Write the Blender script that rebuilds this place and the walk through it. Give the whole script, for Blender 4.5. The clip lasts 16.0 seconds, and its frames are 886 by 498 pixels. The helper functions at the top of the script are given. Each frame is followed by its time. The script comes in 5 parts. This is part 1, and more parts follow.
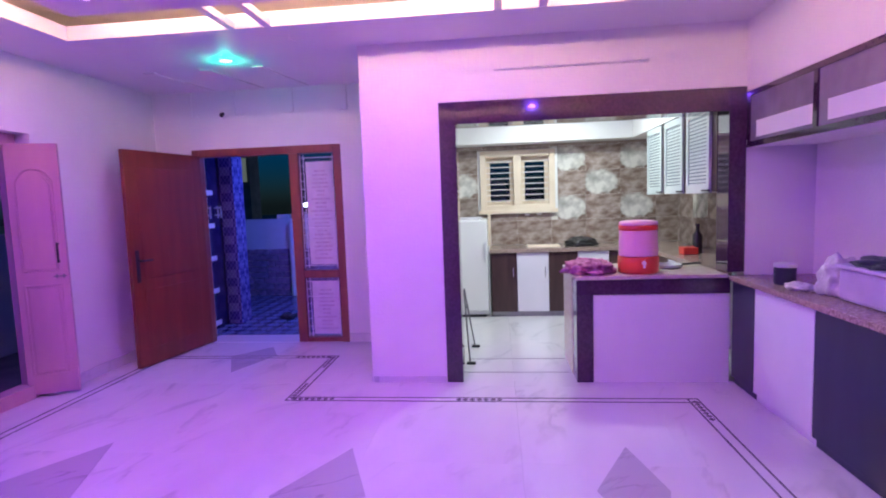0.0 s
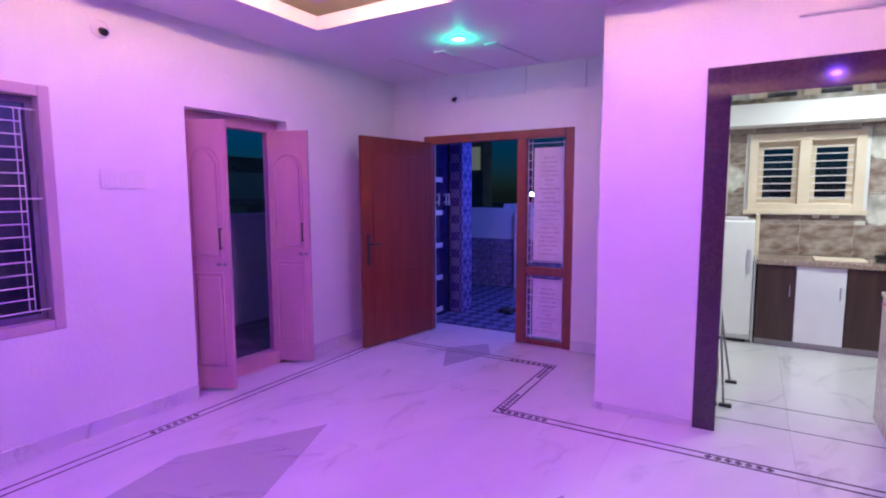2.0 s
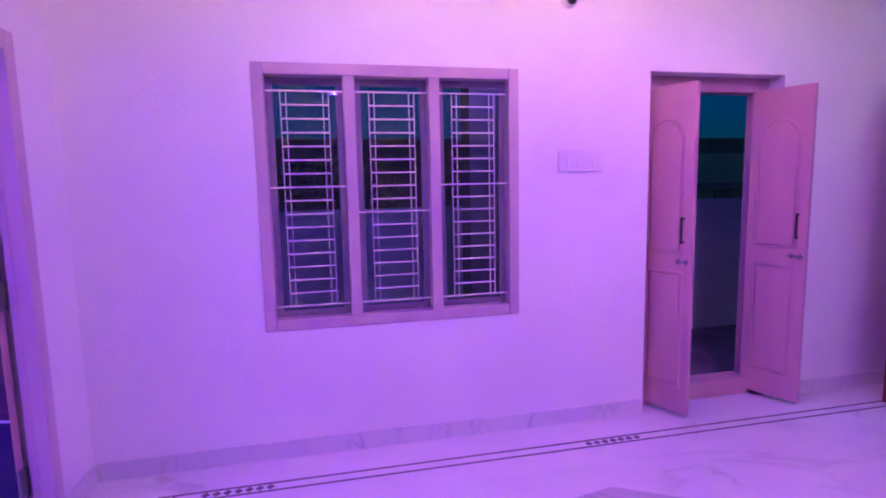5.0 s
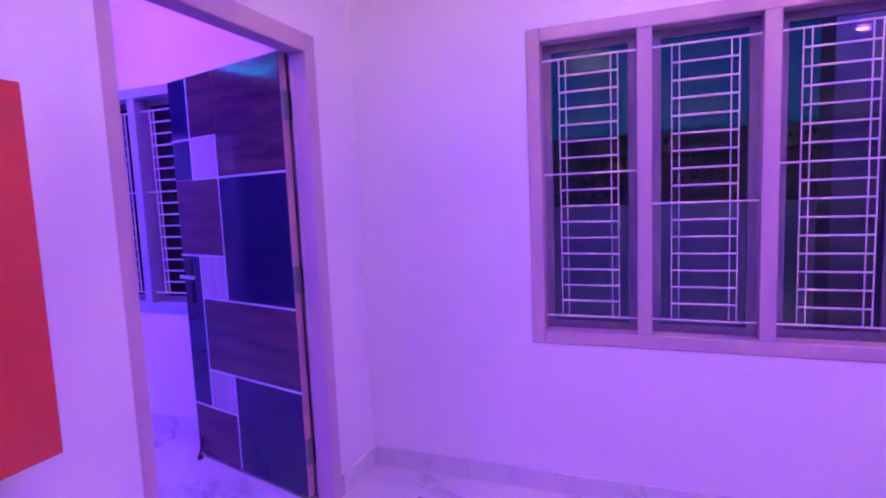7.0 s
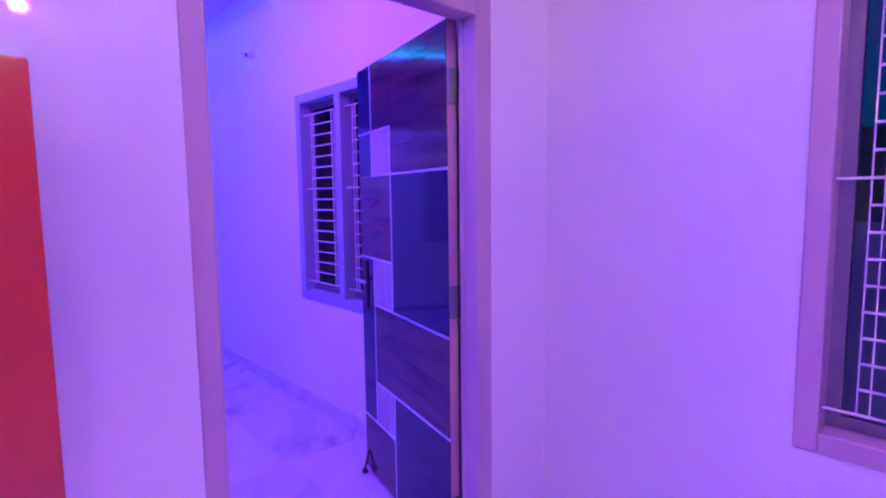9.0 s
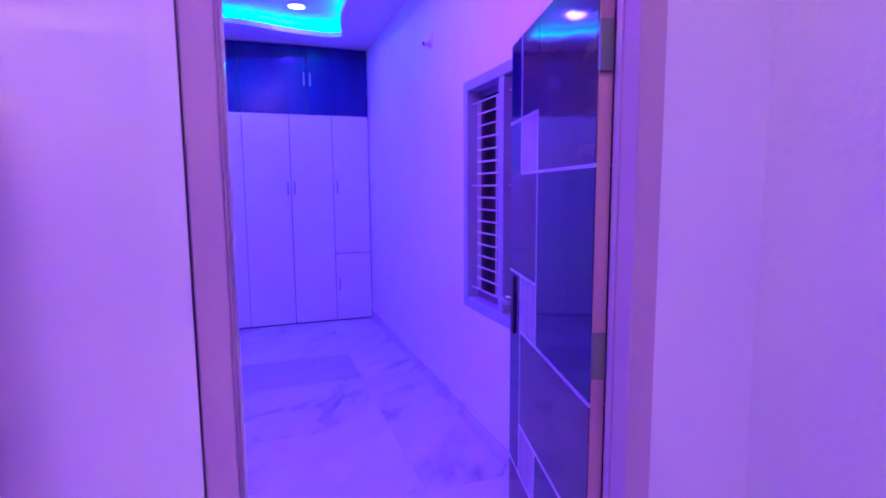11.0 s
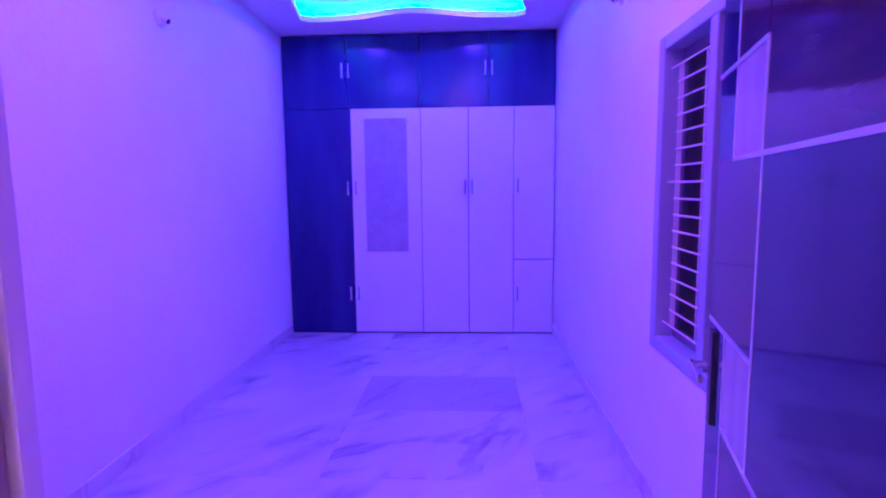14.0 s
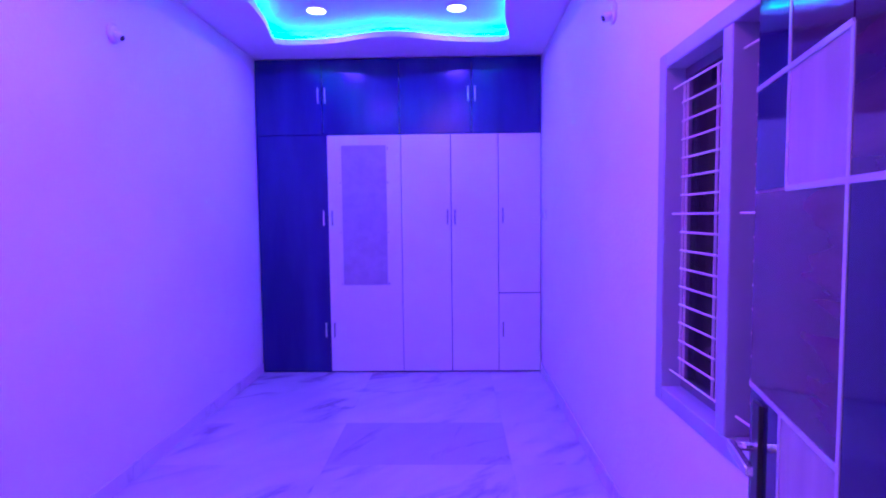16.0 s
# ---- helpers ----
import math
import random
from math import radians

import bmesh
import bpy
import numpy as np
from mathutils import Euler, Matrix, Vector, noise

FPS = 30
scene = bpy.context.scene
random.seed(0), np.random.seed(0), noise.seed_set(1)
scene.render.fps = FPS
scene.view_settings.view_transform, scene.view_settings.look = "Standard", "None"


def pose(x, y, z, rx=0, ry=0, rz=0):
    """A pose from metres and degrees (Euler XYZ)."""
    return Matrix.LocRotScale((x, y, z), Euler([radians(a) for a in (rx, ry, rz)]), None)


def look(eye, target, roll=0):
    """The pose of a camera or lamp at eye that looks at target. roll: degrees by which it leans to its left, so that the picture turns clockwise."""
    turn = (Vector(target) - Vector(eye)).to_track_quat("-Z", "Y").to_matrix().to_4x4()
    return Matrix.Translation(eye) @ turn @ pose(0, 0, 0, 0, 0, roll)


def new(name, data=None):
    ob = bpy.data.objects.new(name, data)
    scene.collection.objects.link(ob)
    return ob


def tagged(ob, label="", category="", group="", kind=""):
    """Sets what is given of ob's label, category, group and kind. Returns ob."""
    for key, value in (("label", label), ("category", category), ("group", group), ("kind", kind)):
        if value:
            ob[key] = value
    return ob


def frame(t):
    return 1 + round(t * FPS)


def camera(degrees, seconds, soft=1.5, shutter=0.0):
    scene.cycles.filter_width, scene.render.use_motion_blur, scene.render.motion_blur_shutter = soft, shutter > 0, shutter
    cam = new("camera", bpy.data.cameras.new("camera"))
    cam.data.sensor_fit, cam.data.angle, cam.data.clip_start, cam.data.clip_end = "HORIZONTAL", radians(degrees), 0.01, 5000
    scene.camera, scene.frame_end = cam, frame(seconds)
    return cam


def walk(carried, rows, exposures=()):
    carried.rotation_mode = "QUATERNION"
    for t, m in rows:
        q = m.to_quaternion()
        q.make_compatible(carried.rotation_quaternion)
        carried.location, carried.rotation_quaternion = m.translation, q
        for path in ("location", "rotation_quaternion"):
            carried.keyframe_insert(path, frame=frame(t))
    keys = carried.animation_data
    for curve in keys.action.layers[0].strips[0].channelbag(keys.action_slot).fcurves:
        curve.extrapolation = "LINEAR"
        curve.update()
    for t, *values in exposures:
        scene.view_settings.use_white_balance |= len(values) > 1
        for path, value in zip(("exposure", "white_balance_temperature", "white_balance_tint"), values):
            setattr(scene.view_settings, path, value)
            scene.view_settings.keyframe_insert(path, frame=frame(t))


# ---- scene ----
cam = camera(80.1, 16.0, soft=2.0)
PATH = [
    (0, (-1.38, 0.441, 1.477), (-1.59, 2.422, 1.293), -2.0),
    (0.5, (-1.389, 0.612, 1.494), (-1.854, 2.549, 1.308), -1.1),
    (1, (-1.433, 0.725, 1.506), (-2.14, 2.586, 1.315), -0.2),
    (1.5, (-1.469, 0.868, 1.494), (-2.357, 2.65, 1.296), -0.1),
    (2, (-1.553, 0.997, 1.487), (-2.558, 2.714, 1.281), -0.2),
    (2.5, (-1.639, 1.126, 1.487), (-2.752, 2.774, 1.279), -0.5),
    (3, (-1.73, 1.196, 1.491), (-2.992, 2.731, 1.272), -0.8),
    (3.5, (-1.825, 1.283, 1.474), (-3.331, 2.58, 1.254), -1.2),
    (4, (-1.911, 1.367, 1.475), (-3.63, 2.367, 1.26), -1.0),
    (4.5, (-2.008, 1.432, 1.462), (-3.887, 2.084, 1.246), -0.4),
    (4.7, (-2.07, 1.424, 1.47), (-3.976, 1.984, 1.243), -0.6),
    (7, (-2.658, 1.572, 1.399), (-4.515, 0.858, 1.198), -2.4),
    (7.5, (-2.844, 1.584, 1.424), (-4.558, 0.576, 1.213), -0.5),
    (8, (-2.988, 1.573, 1.441), (-4.584, 0.389, 1.216), 0.0),
    (8.2, (-3.05, 1.562, 1.426), (-4.601, 0.319, 1.209), -0.3),
    (10.5, (-3.702, 1.286, 1.476), (-4.553, -0.51, 1.249), -0.1),
    (11, (-3.8, 1.22, 1.482), (-4.463, -0.652, 1.252), -0.4),
    (11.5, (-3.897, 1.103, 1.473), (-4.414, -0.815, 1.245), -0.6),
    (12, (-3.956, 0.99, 1.485), (-4.395, -0.948, 1.262), -1.0),
    (12.5, (-4.017, 0.87, 1.487), (-4.387, -1.082, 1.262), -1.2),
    (13, (-4.069, 0.776, 1.482), (-4.29, -1.199, 1.261), -1.4),
    (13.5, (-4.13, 0.689, 1.483), (-4.172, -1.298, 1.26), -1.0),
    (14, (-4.188, 0.604, 1.477), (-4.083, -1.381, 1.249), -0.6),
    (14.5, (-4.196, 0.556, 1.481), (-4.041, -1.419, 1.206), -1.1),
    (15, (-4.232, 0.425, 1.462), (-4.087, -1.552, 1.191), -1.1),
    (15.5, (-4.206, 0.357, 1.469), (-4.143, -1.626, 1.211), -0.7),
    (16, (-4.194, 0.321, 1.492), (-4.152, -1.675, 1.37), -0.6),
]
EXPOSURES = [(0, 0.08, 6000, 10), (1.5, 0.03, 6200, 8), (3.0, 0.0, 6130, 9), (4.7, 0.04, 6000, 10), (7.0, 0.05, 5600, 12), (10.5, -0.07, 5150, 10), (13.0, -0.19, 5350, 10), (14.0, 0.06, 5800, 10), (16.0, 0.08, 5800, 10)]
walk(cam, [(t, look(eye, target, roll)) for t, eye, target, roll in PATH], EXPOSURES)

# ---- world and lamps ----
world = bpy.data.worlds.new("dusk")
scene.world = world
world.use_nodes = True
wn, wl = world.node_tree.nodes, world.node_tree.links
sky = wn.new("ShaderNodeTexSky")
sky.sky_type = "NISHITA"
sky.sun_disc = False
sky.sun_elevation = radians(4)
sky.ozone_density = 8.0
sky.air_density = 1.0
sky.sun_rotation = radians(90)
wl.new(sky.outputs[0], wn["Background"].inputs[0])
wn["Background"].inputs[1].default_value = 0.055


def lamp(name, kind, loc, color, watts, size=0.1, rot=(0, 0, 0), size_y=None, spot=150):
    data = bpy.data.lights.new(name, kind)
    data.color, data.energy = color, watts
    if kind == "AREA":
        data.shape = "RECTANGLE" if size_y else "DISK"
        data.size = size
        if size_y:
            data.size_y = size_y
    else:
        data.shadow_soft_size = size
        if kind == "SPOT":
            data.spot_size, data.spot_blend = radians(spot), 0.6
    ob = new(name, data)
    ob.matrix_world = pose(*loc, *rot)
    return ob


HALL_Z, BED_Z = 2.70, 2.98
PINK, VIOLET, MIXED = (0.58, 0.105, 0.98), (0.17, 0.05, 1.0), (0.32, 0.08, 1.0)
# The two at y 1.6 are unseen, added to throw bluer light southward.
HALL_LAMPS = [(-3.69, 3.32, PINK), (-1.9, 3.32, (0.46, 0.09, 1.0)), (-3.69, 1.6, MIXED), (-0.9, 1.6, VIOLET)]
for (x, y, c) in HALL_LAMPS:
    lamp("lamp_hall", "AREA", (x, y, HALL_Z - 0.03), c, 34 if x > -3 and y > 2 else 28 if y > 2 else 21, 0.10)
lamp("lamp_green", "POINT", (-3.60, 4.75, HALL_Z - 0.045), (0.02, 1.0, 0.55), 3.6, 0.03)
for x in (-3.13, -4.23):
    for y in (-3.9, -1.7):
        lamp("lamp_bed", "AREA", (x, y, BED_Z + 0.12), (0.085, 0.02, 1.0) if y < -3 else (0.15, 0.02, 1.0), 30, 0.10)
# Added pink fill for the bedroom walls; no fitting hangs at this spot.
lamp("fill_bed_wall", "AREA", (-4.02, -0.90, BED_Z - 0.02), (0.85, 0.12, 1.0), 16, 0.10)
lamp("lamp_kitchen", "AREA", (-0.7, 6.2, 2.66), (0.93, 1.0, 0.95), 50, 0.5, size_y=0.3)
# Unseen blue fill added to brighten porch floor and parapet.
lamp("fill_porch", "AREA", (-3.6, 7.6, 2.6), (0.13, 0.17, 1.0), 62, 0.3)
# Unseen violet fill, added so the parapet shows through the west windows.
lamp("fill_balcony", "AREA", (-5.9, 2.6, 2.6), (0.20, 0.10, 1.0), 26, 0.3)


# ---- materials ----
def material(name, color, rough=0.5, metal=0.0, color2=None, scale=4.0, bump=0.0, bump_scale=60.0, detail=6.0,
             lo=0.35, hi=0.65, vary=0.0, stretch=(1, 1, 1), coat=0.0, spec=0.5, emit=None, power=0.0):
    m = bpy.data.materials.new(name)
    m.use_nodes = True
    n, l = m.node_tree.nodes, m.node_tree.links
    b = n["Principled BSDF"]
    b.inputs["Base Color"].default_value = (*color, 1)
    b.inputs["Roughness"].default_value = rough
    b.inputs["Metallic"].default_value = metal
    b.inputs["Coat Weight"].default_value = coat
    b.inputs["Specular IOR Level"].default_value = spec
    if emit:
        b.inputs["Emission Color"].default_value = (*emit, 1)
        b.inputs["Emission Strength"].default_value = power
        return m
    tc, mp = n.new("ShaderNodeTexCoord"), n.new("ShaderNodeMapping")
    mp.inputs["Scale"].default_value = stretch
    l.new(tc.outputs["Object"], mp.inputs[0])
    if color2:
        noise_a, ramp = n.new("ShaderNodeTexNoise"), n.new("ShaderNodeValToRGB")
        noise_a.inputs["Scale"].default_value = scale
        noise_a.inputs["Detail"].default_value = detail
        ramp.color_ramp.elements[0].position, ramp.color_ramp.elements[1].position = lo, hi
        ramp.color_ramp.elements[0].color, ramp.color_ramp.elements[1].color = (*color, 1), (*color2, 1)
        l.new(mp.outputs[0], noise_a.inputs["Vector"])
        l.new(noise_a.outputs[0], ramp.inputs[0])
        last = ramp.outputs[0]
        if vary:
            info, mul, mix = n.new("ShaderNodeObjectInfo"), n.new("ShaderNodeMapRange"), n.new("ShaderNodeHueSaturation")
            mul.inputs["To Min"].default_value, mul.inputs["To Max"].default_value = 1 - vary, 1 + vary
            l.new(info.outputs["Random"], mul.inputs["Value"])
            l.new(mul.outputs[0], mix.inputs["Value"])
            l.new(last, mix.inputs["Color"])
            last = mix.outputs[0]
        l.new(last, b.inputs["Base Color"])
    if bump:
        noise_b, bp = n.new("ShaderNodeTexNoise"), n.new("ShaderNodeBump")
        noise_b.inputs["Scale"].default_value = bump_scale
        noise_b.inputs["Detail"].default_value = 4
        bp.inputs["Strength"].default_value = bump
        bp.inputs["Distance"].default_value = 0.01
        l.new(mp.outputs[0], noise_b.inputs["Vector"])
        l.new(noise_b.outputs[0], bp.inputs["Height"])
        l.new(bp.outputs[0], b.inputs["Normal"])
    return m


def marble(name, base, vein, tint, rough, vein_scale=0.7, width=0.035, vary=0.05, angle=35):
    """White marble: soft clouds, and thin dark veins where a warped noise crosses its middle."""
    m = bpy.data.materials.new(name)
    m.use_nodes = True
    n, l = m.node_tree.nodes, m.node_tree.links
    b = n["Principled BSDF"]
    b.inputs["Roughness"].default_value = rough
    tc, mp = n.new("ShaderNodeTexCoord"), n.new("ShaderNodeMapping")
    mp.vector_type = "TEXTURE"
    mp.inputs["Rotation"].default_value = (0, 0, radians(angle))
    mp.inputs["Scale"].default_value = (1.0, 0.385, 1.0)
    l.new(tc.outputs["Object"], mp.inputs[0])
    info = n.new("ShaderNodeObjectInfo")
    off = n.new("ShaderNodeVectorMath")
    off.operation = "ADD"
    sc = n.new("ShaderNodeVectorMath")
    sc.operation = "SCALE"
    sc.inputs["Scale"].default_value = 6.0 if vary else 0.0
    comb = n.new("ShaderNodeCombineXYZ")
    l.new(info.outputs["Random"], comb.inputs[2])
    l.new(comb.outputs[0], sc.inputs[0])
    l.new(mp.outputs[0], off.inputs[0])
    l.new(sc.outputs[0], off.inputs[1])
    clouds = n.new("ShaderNodeTexNoise")
    clouds.inputs["Scale"].default_value = 1.6
    clouds.inputs["Detail"].default_value = 5
    veins = n.new("ShaderNodeTexNoise")
    veins.inputs["Scale"].default_value = vein_scale
    veins.inputs["Detail"].default_value = 7
    veins.inputs["Distortion"].default_value = 0.9
    l.new(off.outputs[0], clouds.inputs["Vector"])
    l.new(off.outputs[0], veins.inputs["Vector"])
    ramp = n.new("ShaderNodeValToRGB")
    e = ramp.color_ramp.elements
    e[0].position, e[0].color = 0.5 - width, (0, 0, 0, 1)
    e[1].position, e[1].color = 0.5, (1, 1, 1, 1)
    third = e.new(0.5 + width * 0.5)
    third.color = (0, 0, 0, 1)
    l.new(veins.outputs[0], ramp.inputs[0])
    spots = n.new("ShaderNodeValToRGB")
    spots.color_ramp.elements[0].position, spots.color_ramp.elements[1].position = 0.45, 0.68
    l.new(clouds.outputs[0], spots.inputs[0])
    mul = n.new("ShaderNodeMath")
    mul.operation = "MULTIPLY"
    l.new(ramp.outputs[0], mul.inputs[0])
    l.new(spots.outputs[0], mul.inputs[1])
    mixa, mixb = n.new("ShaderNodeMix"), n.new("ShaderNodeMix")
    mixa.data_type = mixb.data_type = "RGBA"
    mixa.inputs[6].default_value, mixa.inputs[7].default_value = (*base, 1), (*tint, 1)
    l.new(clouds.outputs[0], mixa.inputs[0])
    l.new(mul.outputs[0], mixb.inputs[0])
    l.new(mixa.outputs[2], mixb.inputs[6])
    mixb.inputs[7].default_value = (*vein, 1)
    hsv, mr = n.new("ShaderNodeHueSaturation"), n.new("ShaderNodeMapRange")
    mr.inputs["To Min"].default_value, mr.inputs["To Max"].default_value = 1 - vary, 1 + vary
    l.new(info.outputs["Random"], mr.inputs["Value"])
    l.new(mr.outputs[0], hsv.inputs["Value"])
    l.new(mixb.outputs[2], hsv.inputs["Color"])
    l.new(hsv.outputs[0], b.inputs["Base Color"])
    return m


def glass_mat(name, color=(0.9, 0.95, 0.95), rough=0.02, alpha=0.25):
    m = bpy.data.materials.new(name)
    m.use_nodes = True
    n, l = m.node_tree.nodes, m.node_tree.links
    n.remove(n["Principled BSDF"])
    tr, gl, mix, fr = n.new("ShaderNodeBsdfTransparent"), n.new("ShaderNodeBsdfGlossy"), n.new("ShaderNodeMixShader"), n.new("ShaderNodeFresnel")
    tr.inputs[0].default_value = (*color, 1)
    gl.inputs["Roughness"].default_value = rough
    fr.inputs[0].default_value = 1.5
    l.new(fr.outputs[0], mix.inputs[0])
    l.new(tr.outputs[0], mix.inputs[1])
    l.new(gl.outputs[0], mix.inputs[2])
    l.new(mix.outputs[0], n["Material Output"].inputs[0])
    return m


WALL = material("wall_paint", (0.78, 0.77, 0.76), 0.55, color2=(0.84, 0.83, 0.82), scale=1.3, bump=0.25, bump_scale=40)
CEIL = material("ceiling_paint", (0.80, 0.80, 0.80), 0.6, color2=(0.84, 0.84, 0.84), scale=1.0)
GLOSS_WALL = material("gloss_wall_paint", (0.78, 0.77, 0.77), 0.045, color2=(0.81, 0.80, 0.80), scale=1.1, bump=0.012, bump_scale=9, spec=0.9)
MARBLE = marble("white_marble", (0.68, 0.67, 0.67), (0.47, 0.46, 0.48), (0.56, 0.55, 0.57), 0.17, 0.38, 0.022, 0.02, 75)
MARBLE_BED = marble("veined_marble", (0.66, 0.66, 0.69), (0.25, 0.25, 0.30), (0.40, 0.40, 0.47), 0.2, 0.55, 0.05, 0.06, 48)
MARBLE_GREY = marble("grey_veined_marble", (0.44, 0.44, 0.48), (0.2, 0.2, 0.24), (0.34, 0.34, 0.40), 0.2, 0.8, 0.04, 0.05, 52)
CRATE = material("violet_plastic", (0.42, 0.34, 0.58), 0.35, color2=(0.50, 0.42, 0.66), scale=6)
SKIRT = marble("skirting_marble", (0.72, 0.71, 0.72), (0.46, 0.46, 0.48), (0.62, 0.62, 0.64), 0.25, 2.0, 0.05, 0.0)
GREY_MARBLE = marble("grey_marble", (0.41, 0.40, 0.42), (0.26, 0.26, 0.27), (0.42, 0.41, 0.43), 0.2, 2.0, 0.05, 0.0)
DARK_INLAY = material("dark_inlay", (0.11, 0.095, 0.11), 0.25, color2=(0.19, 0.17, 0.19), scale=20)
PINK_WOOD = material("pink_primer_wood", (0.47, 0.25, 0.33), 0.42, color2=(0.54, 0.30, 0.37), scale=5, stretch=(1, 1, 0.15), bump=0.1, bump_scale=30)
FRAME_WOOD = material("pale_frame_paint", (0.46, 0.33, 0.42), 0.4, color2=(0.52, 0.38, 0.47), scale=5, stretch=(1, 1, 0.2), bump=0.08, bump_scale=30)
FRAME_LILAC = material("lilac_frame_paint", (0.34, 0.38, 0.52), 0.4, color2=(0.40, 0.44, 0.58), scale=5, stretch=(1, 1, 0.2), bump=0.08, bump_scale=30)
TEAK = material("teak_veneer", (0.145, 0.024, 0.014), 0.3, color2=(0.185, 0.036, 0.018), scale=5, stretch=(2.2, 2.2, 0.3), bump=0.08, bump_scale=40)
TEAK_FRAME = material("teak_frame", (0.17, 0.045, 0.035), 0.4, color2=(0.23, 0.06, 0.045), scale=6, stretch=(2, 2, 0.3))
GRANITE = material("maroon_granite", (0.036, 0.014, 0.040), 0.09, color2=(0.056, 0.022, 0.060), scale=50, detail=3, coat=0.5)
STEEL_BAR = material("white_grille_paint", (0.75, 0.73, 0.75), 0.35)
CHROME = material("chrome", (0.8, 0.8, 0.82), 0.12, 1.0)
SASH = material("mauve_sash_paint", (0.16, 0.12, 0.22), 0.4, color2=(0.20, 0.15, 0.27), scale=5)
GREY_METAL = material("grey_metal", (0.22, 0.21, 0.22), 0.45, 0.5)
DARK_METAL = material("dark_metal", (0.06, 0.06, 0.07), 0.35, 0.8)
WHITE_PLASTIC = material("white_plastic", (0.78, 0.77, 0.76), 0.35)
BLACK_PLASTIC = material("black_plastic", (0.02, 0.02, 0.022), 0.3)
WHITE_LAM = material("white_laminate", (0.72, 0.71, 0.74), 0.3, color2=(0.76, 0.75, 0.78), scale=2.5)
NAVY_LAM = material("navy_wardrobe_laminate", (0.008, 0.013, 0.13), 0.22, color2=(0.018, 0.026, 0.19), scale=4, stretch=(1, 1, 0.2))
DARK_LAM = material("dark_laminate", (0.018, 0.022, 0.05), 0.40, color2=(0.028, 0.032, 0.07), scale=5, stretch=(1, 1, 0.2))
WENGE = material("wenge_laminate", (0.045, 0.022, 0.022), 0.35, color2=(0.075, 0.038, 0.035), scale=8, stretch=(2, 2, 0.2))
LEAF_DARK = material("navy_laminate", (0.011, 0.010, 0.062), 0.07, color2=(0.016, 0.014, 0.075), scale=4, bump=0.03, bump_scale=7)
LEAF_WOOD = material("walnut_laminate", (0.045, 0.026, 0.055), 0.07, color2=(0.10, 0.045, 0.075), scale=5, stretch=(0.5, 0.5, 4), bump=0.03, bump_scale=6)
LEAF_WHITE = material("silver_oak_laminate", (0.36, 0.34, 0.40), 0.25, color2=(0.46, 0.43, 0.49), scale=7, stretch=(2, 2, 0.3))
SILVER = material("silver_strip", (0.72, 0.72, 0.75), 0.3, 0.6)
FROSTED = material("frosted_panel", (0.36, 0.32, 0.40), 0.35, color2=(0.42, 0.38, 0.46), scale=12)
RED_GLOSS = material("red_gloss_laminate", (0.50, 0.045, 0.05), 0.14, color2=(0.54, 0.055, 0.055), scale=3)
DISPLAY_PANE = material("smoky_pane", (0.15, 0.13, 0.20), 0.2, color2=(0.20, 0.17, 0.26), scale=5)
GLASS = glass_mat("window_glass", (0.75, 0.82, 0.85))
CLEAR = glass_mat("clear_glass", (0.92, 0.93, 0.95))
PAPER = material("printed_paper", (0.58, 0.55, 0.60), 0.7, color2=(0.66, 0.63, 0.68), scale=9)
INK = material("faded_print", (0.47, 0.38, 0.48), 0.7, color2=(0.58, 0.52, 0.57), scale=30)
CAB_GREY = material("grey_green_cabinet_paint", (0.50, 0.56, 0.56), 0.3, color2=(0.56, 0.62, 0.61), scale=3)
CAB_PANE = material("grey_pane", (0.30, 0.35, 0.37), 0.15, color2=(0.36, 0.41, 0.42), scale=4)
CREAM = material("cream_paint", (0.72, 0.60, 0.46), 0.45, color2=(0.78, 0.67, 0.53), scale=4)
BROWN_TILE = material("brown_stone_tile", (0.19, 0.13, 0.10), 0.3, color2=(0.44, 0.37, 0.33), scale=6.5, detail=9, lo=0.38, hi=0.64, vary=0.14, stretch=(1, 1, 1.9))
COUNTER = material("brown_granite_top", (0.22, 0.15, 0.12), 0.2, color2=(0.42, 0.33, 0.27), scale=60)
BEIGE_STONE = material("beige_stone_top", (0.50, 0.42, 0.34), 0.25, color2=(0.62, 0.54, 0.45), scale=25)
RED_PLASTIC = material("red_plastic", (0.62, 0.05, 0.035), 0.3)
PALE_PINK = material("pale_pink_plastic", (0.80, 0.42, 0.55), 0.35)
CLOTH = material("purple_cloth", (0.20, 0.03, 0.10), 0.9, color2=(0.52, 0.22, 0.36), scale=22, bump=0.6, bump_scale=60)
POLYTHENE = material("polythene_bag", (0.40, 0.36, 0.44), 0.3, color2=(0.66, 0.62, 0.70), scale=14, bump=0.5, bump_scale=25)
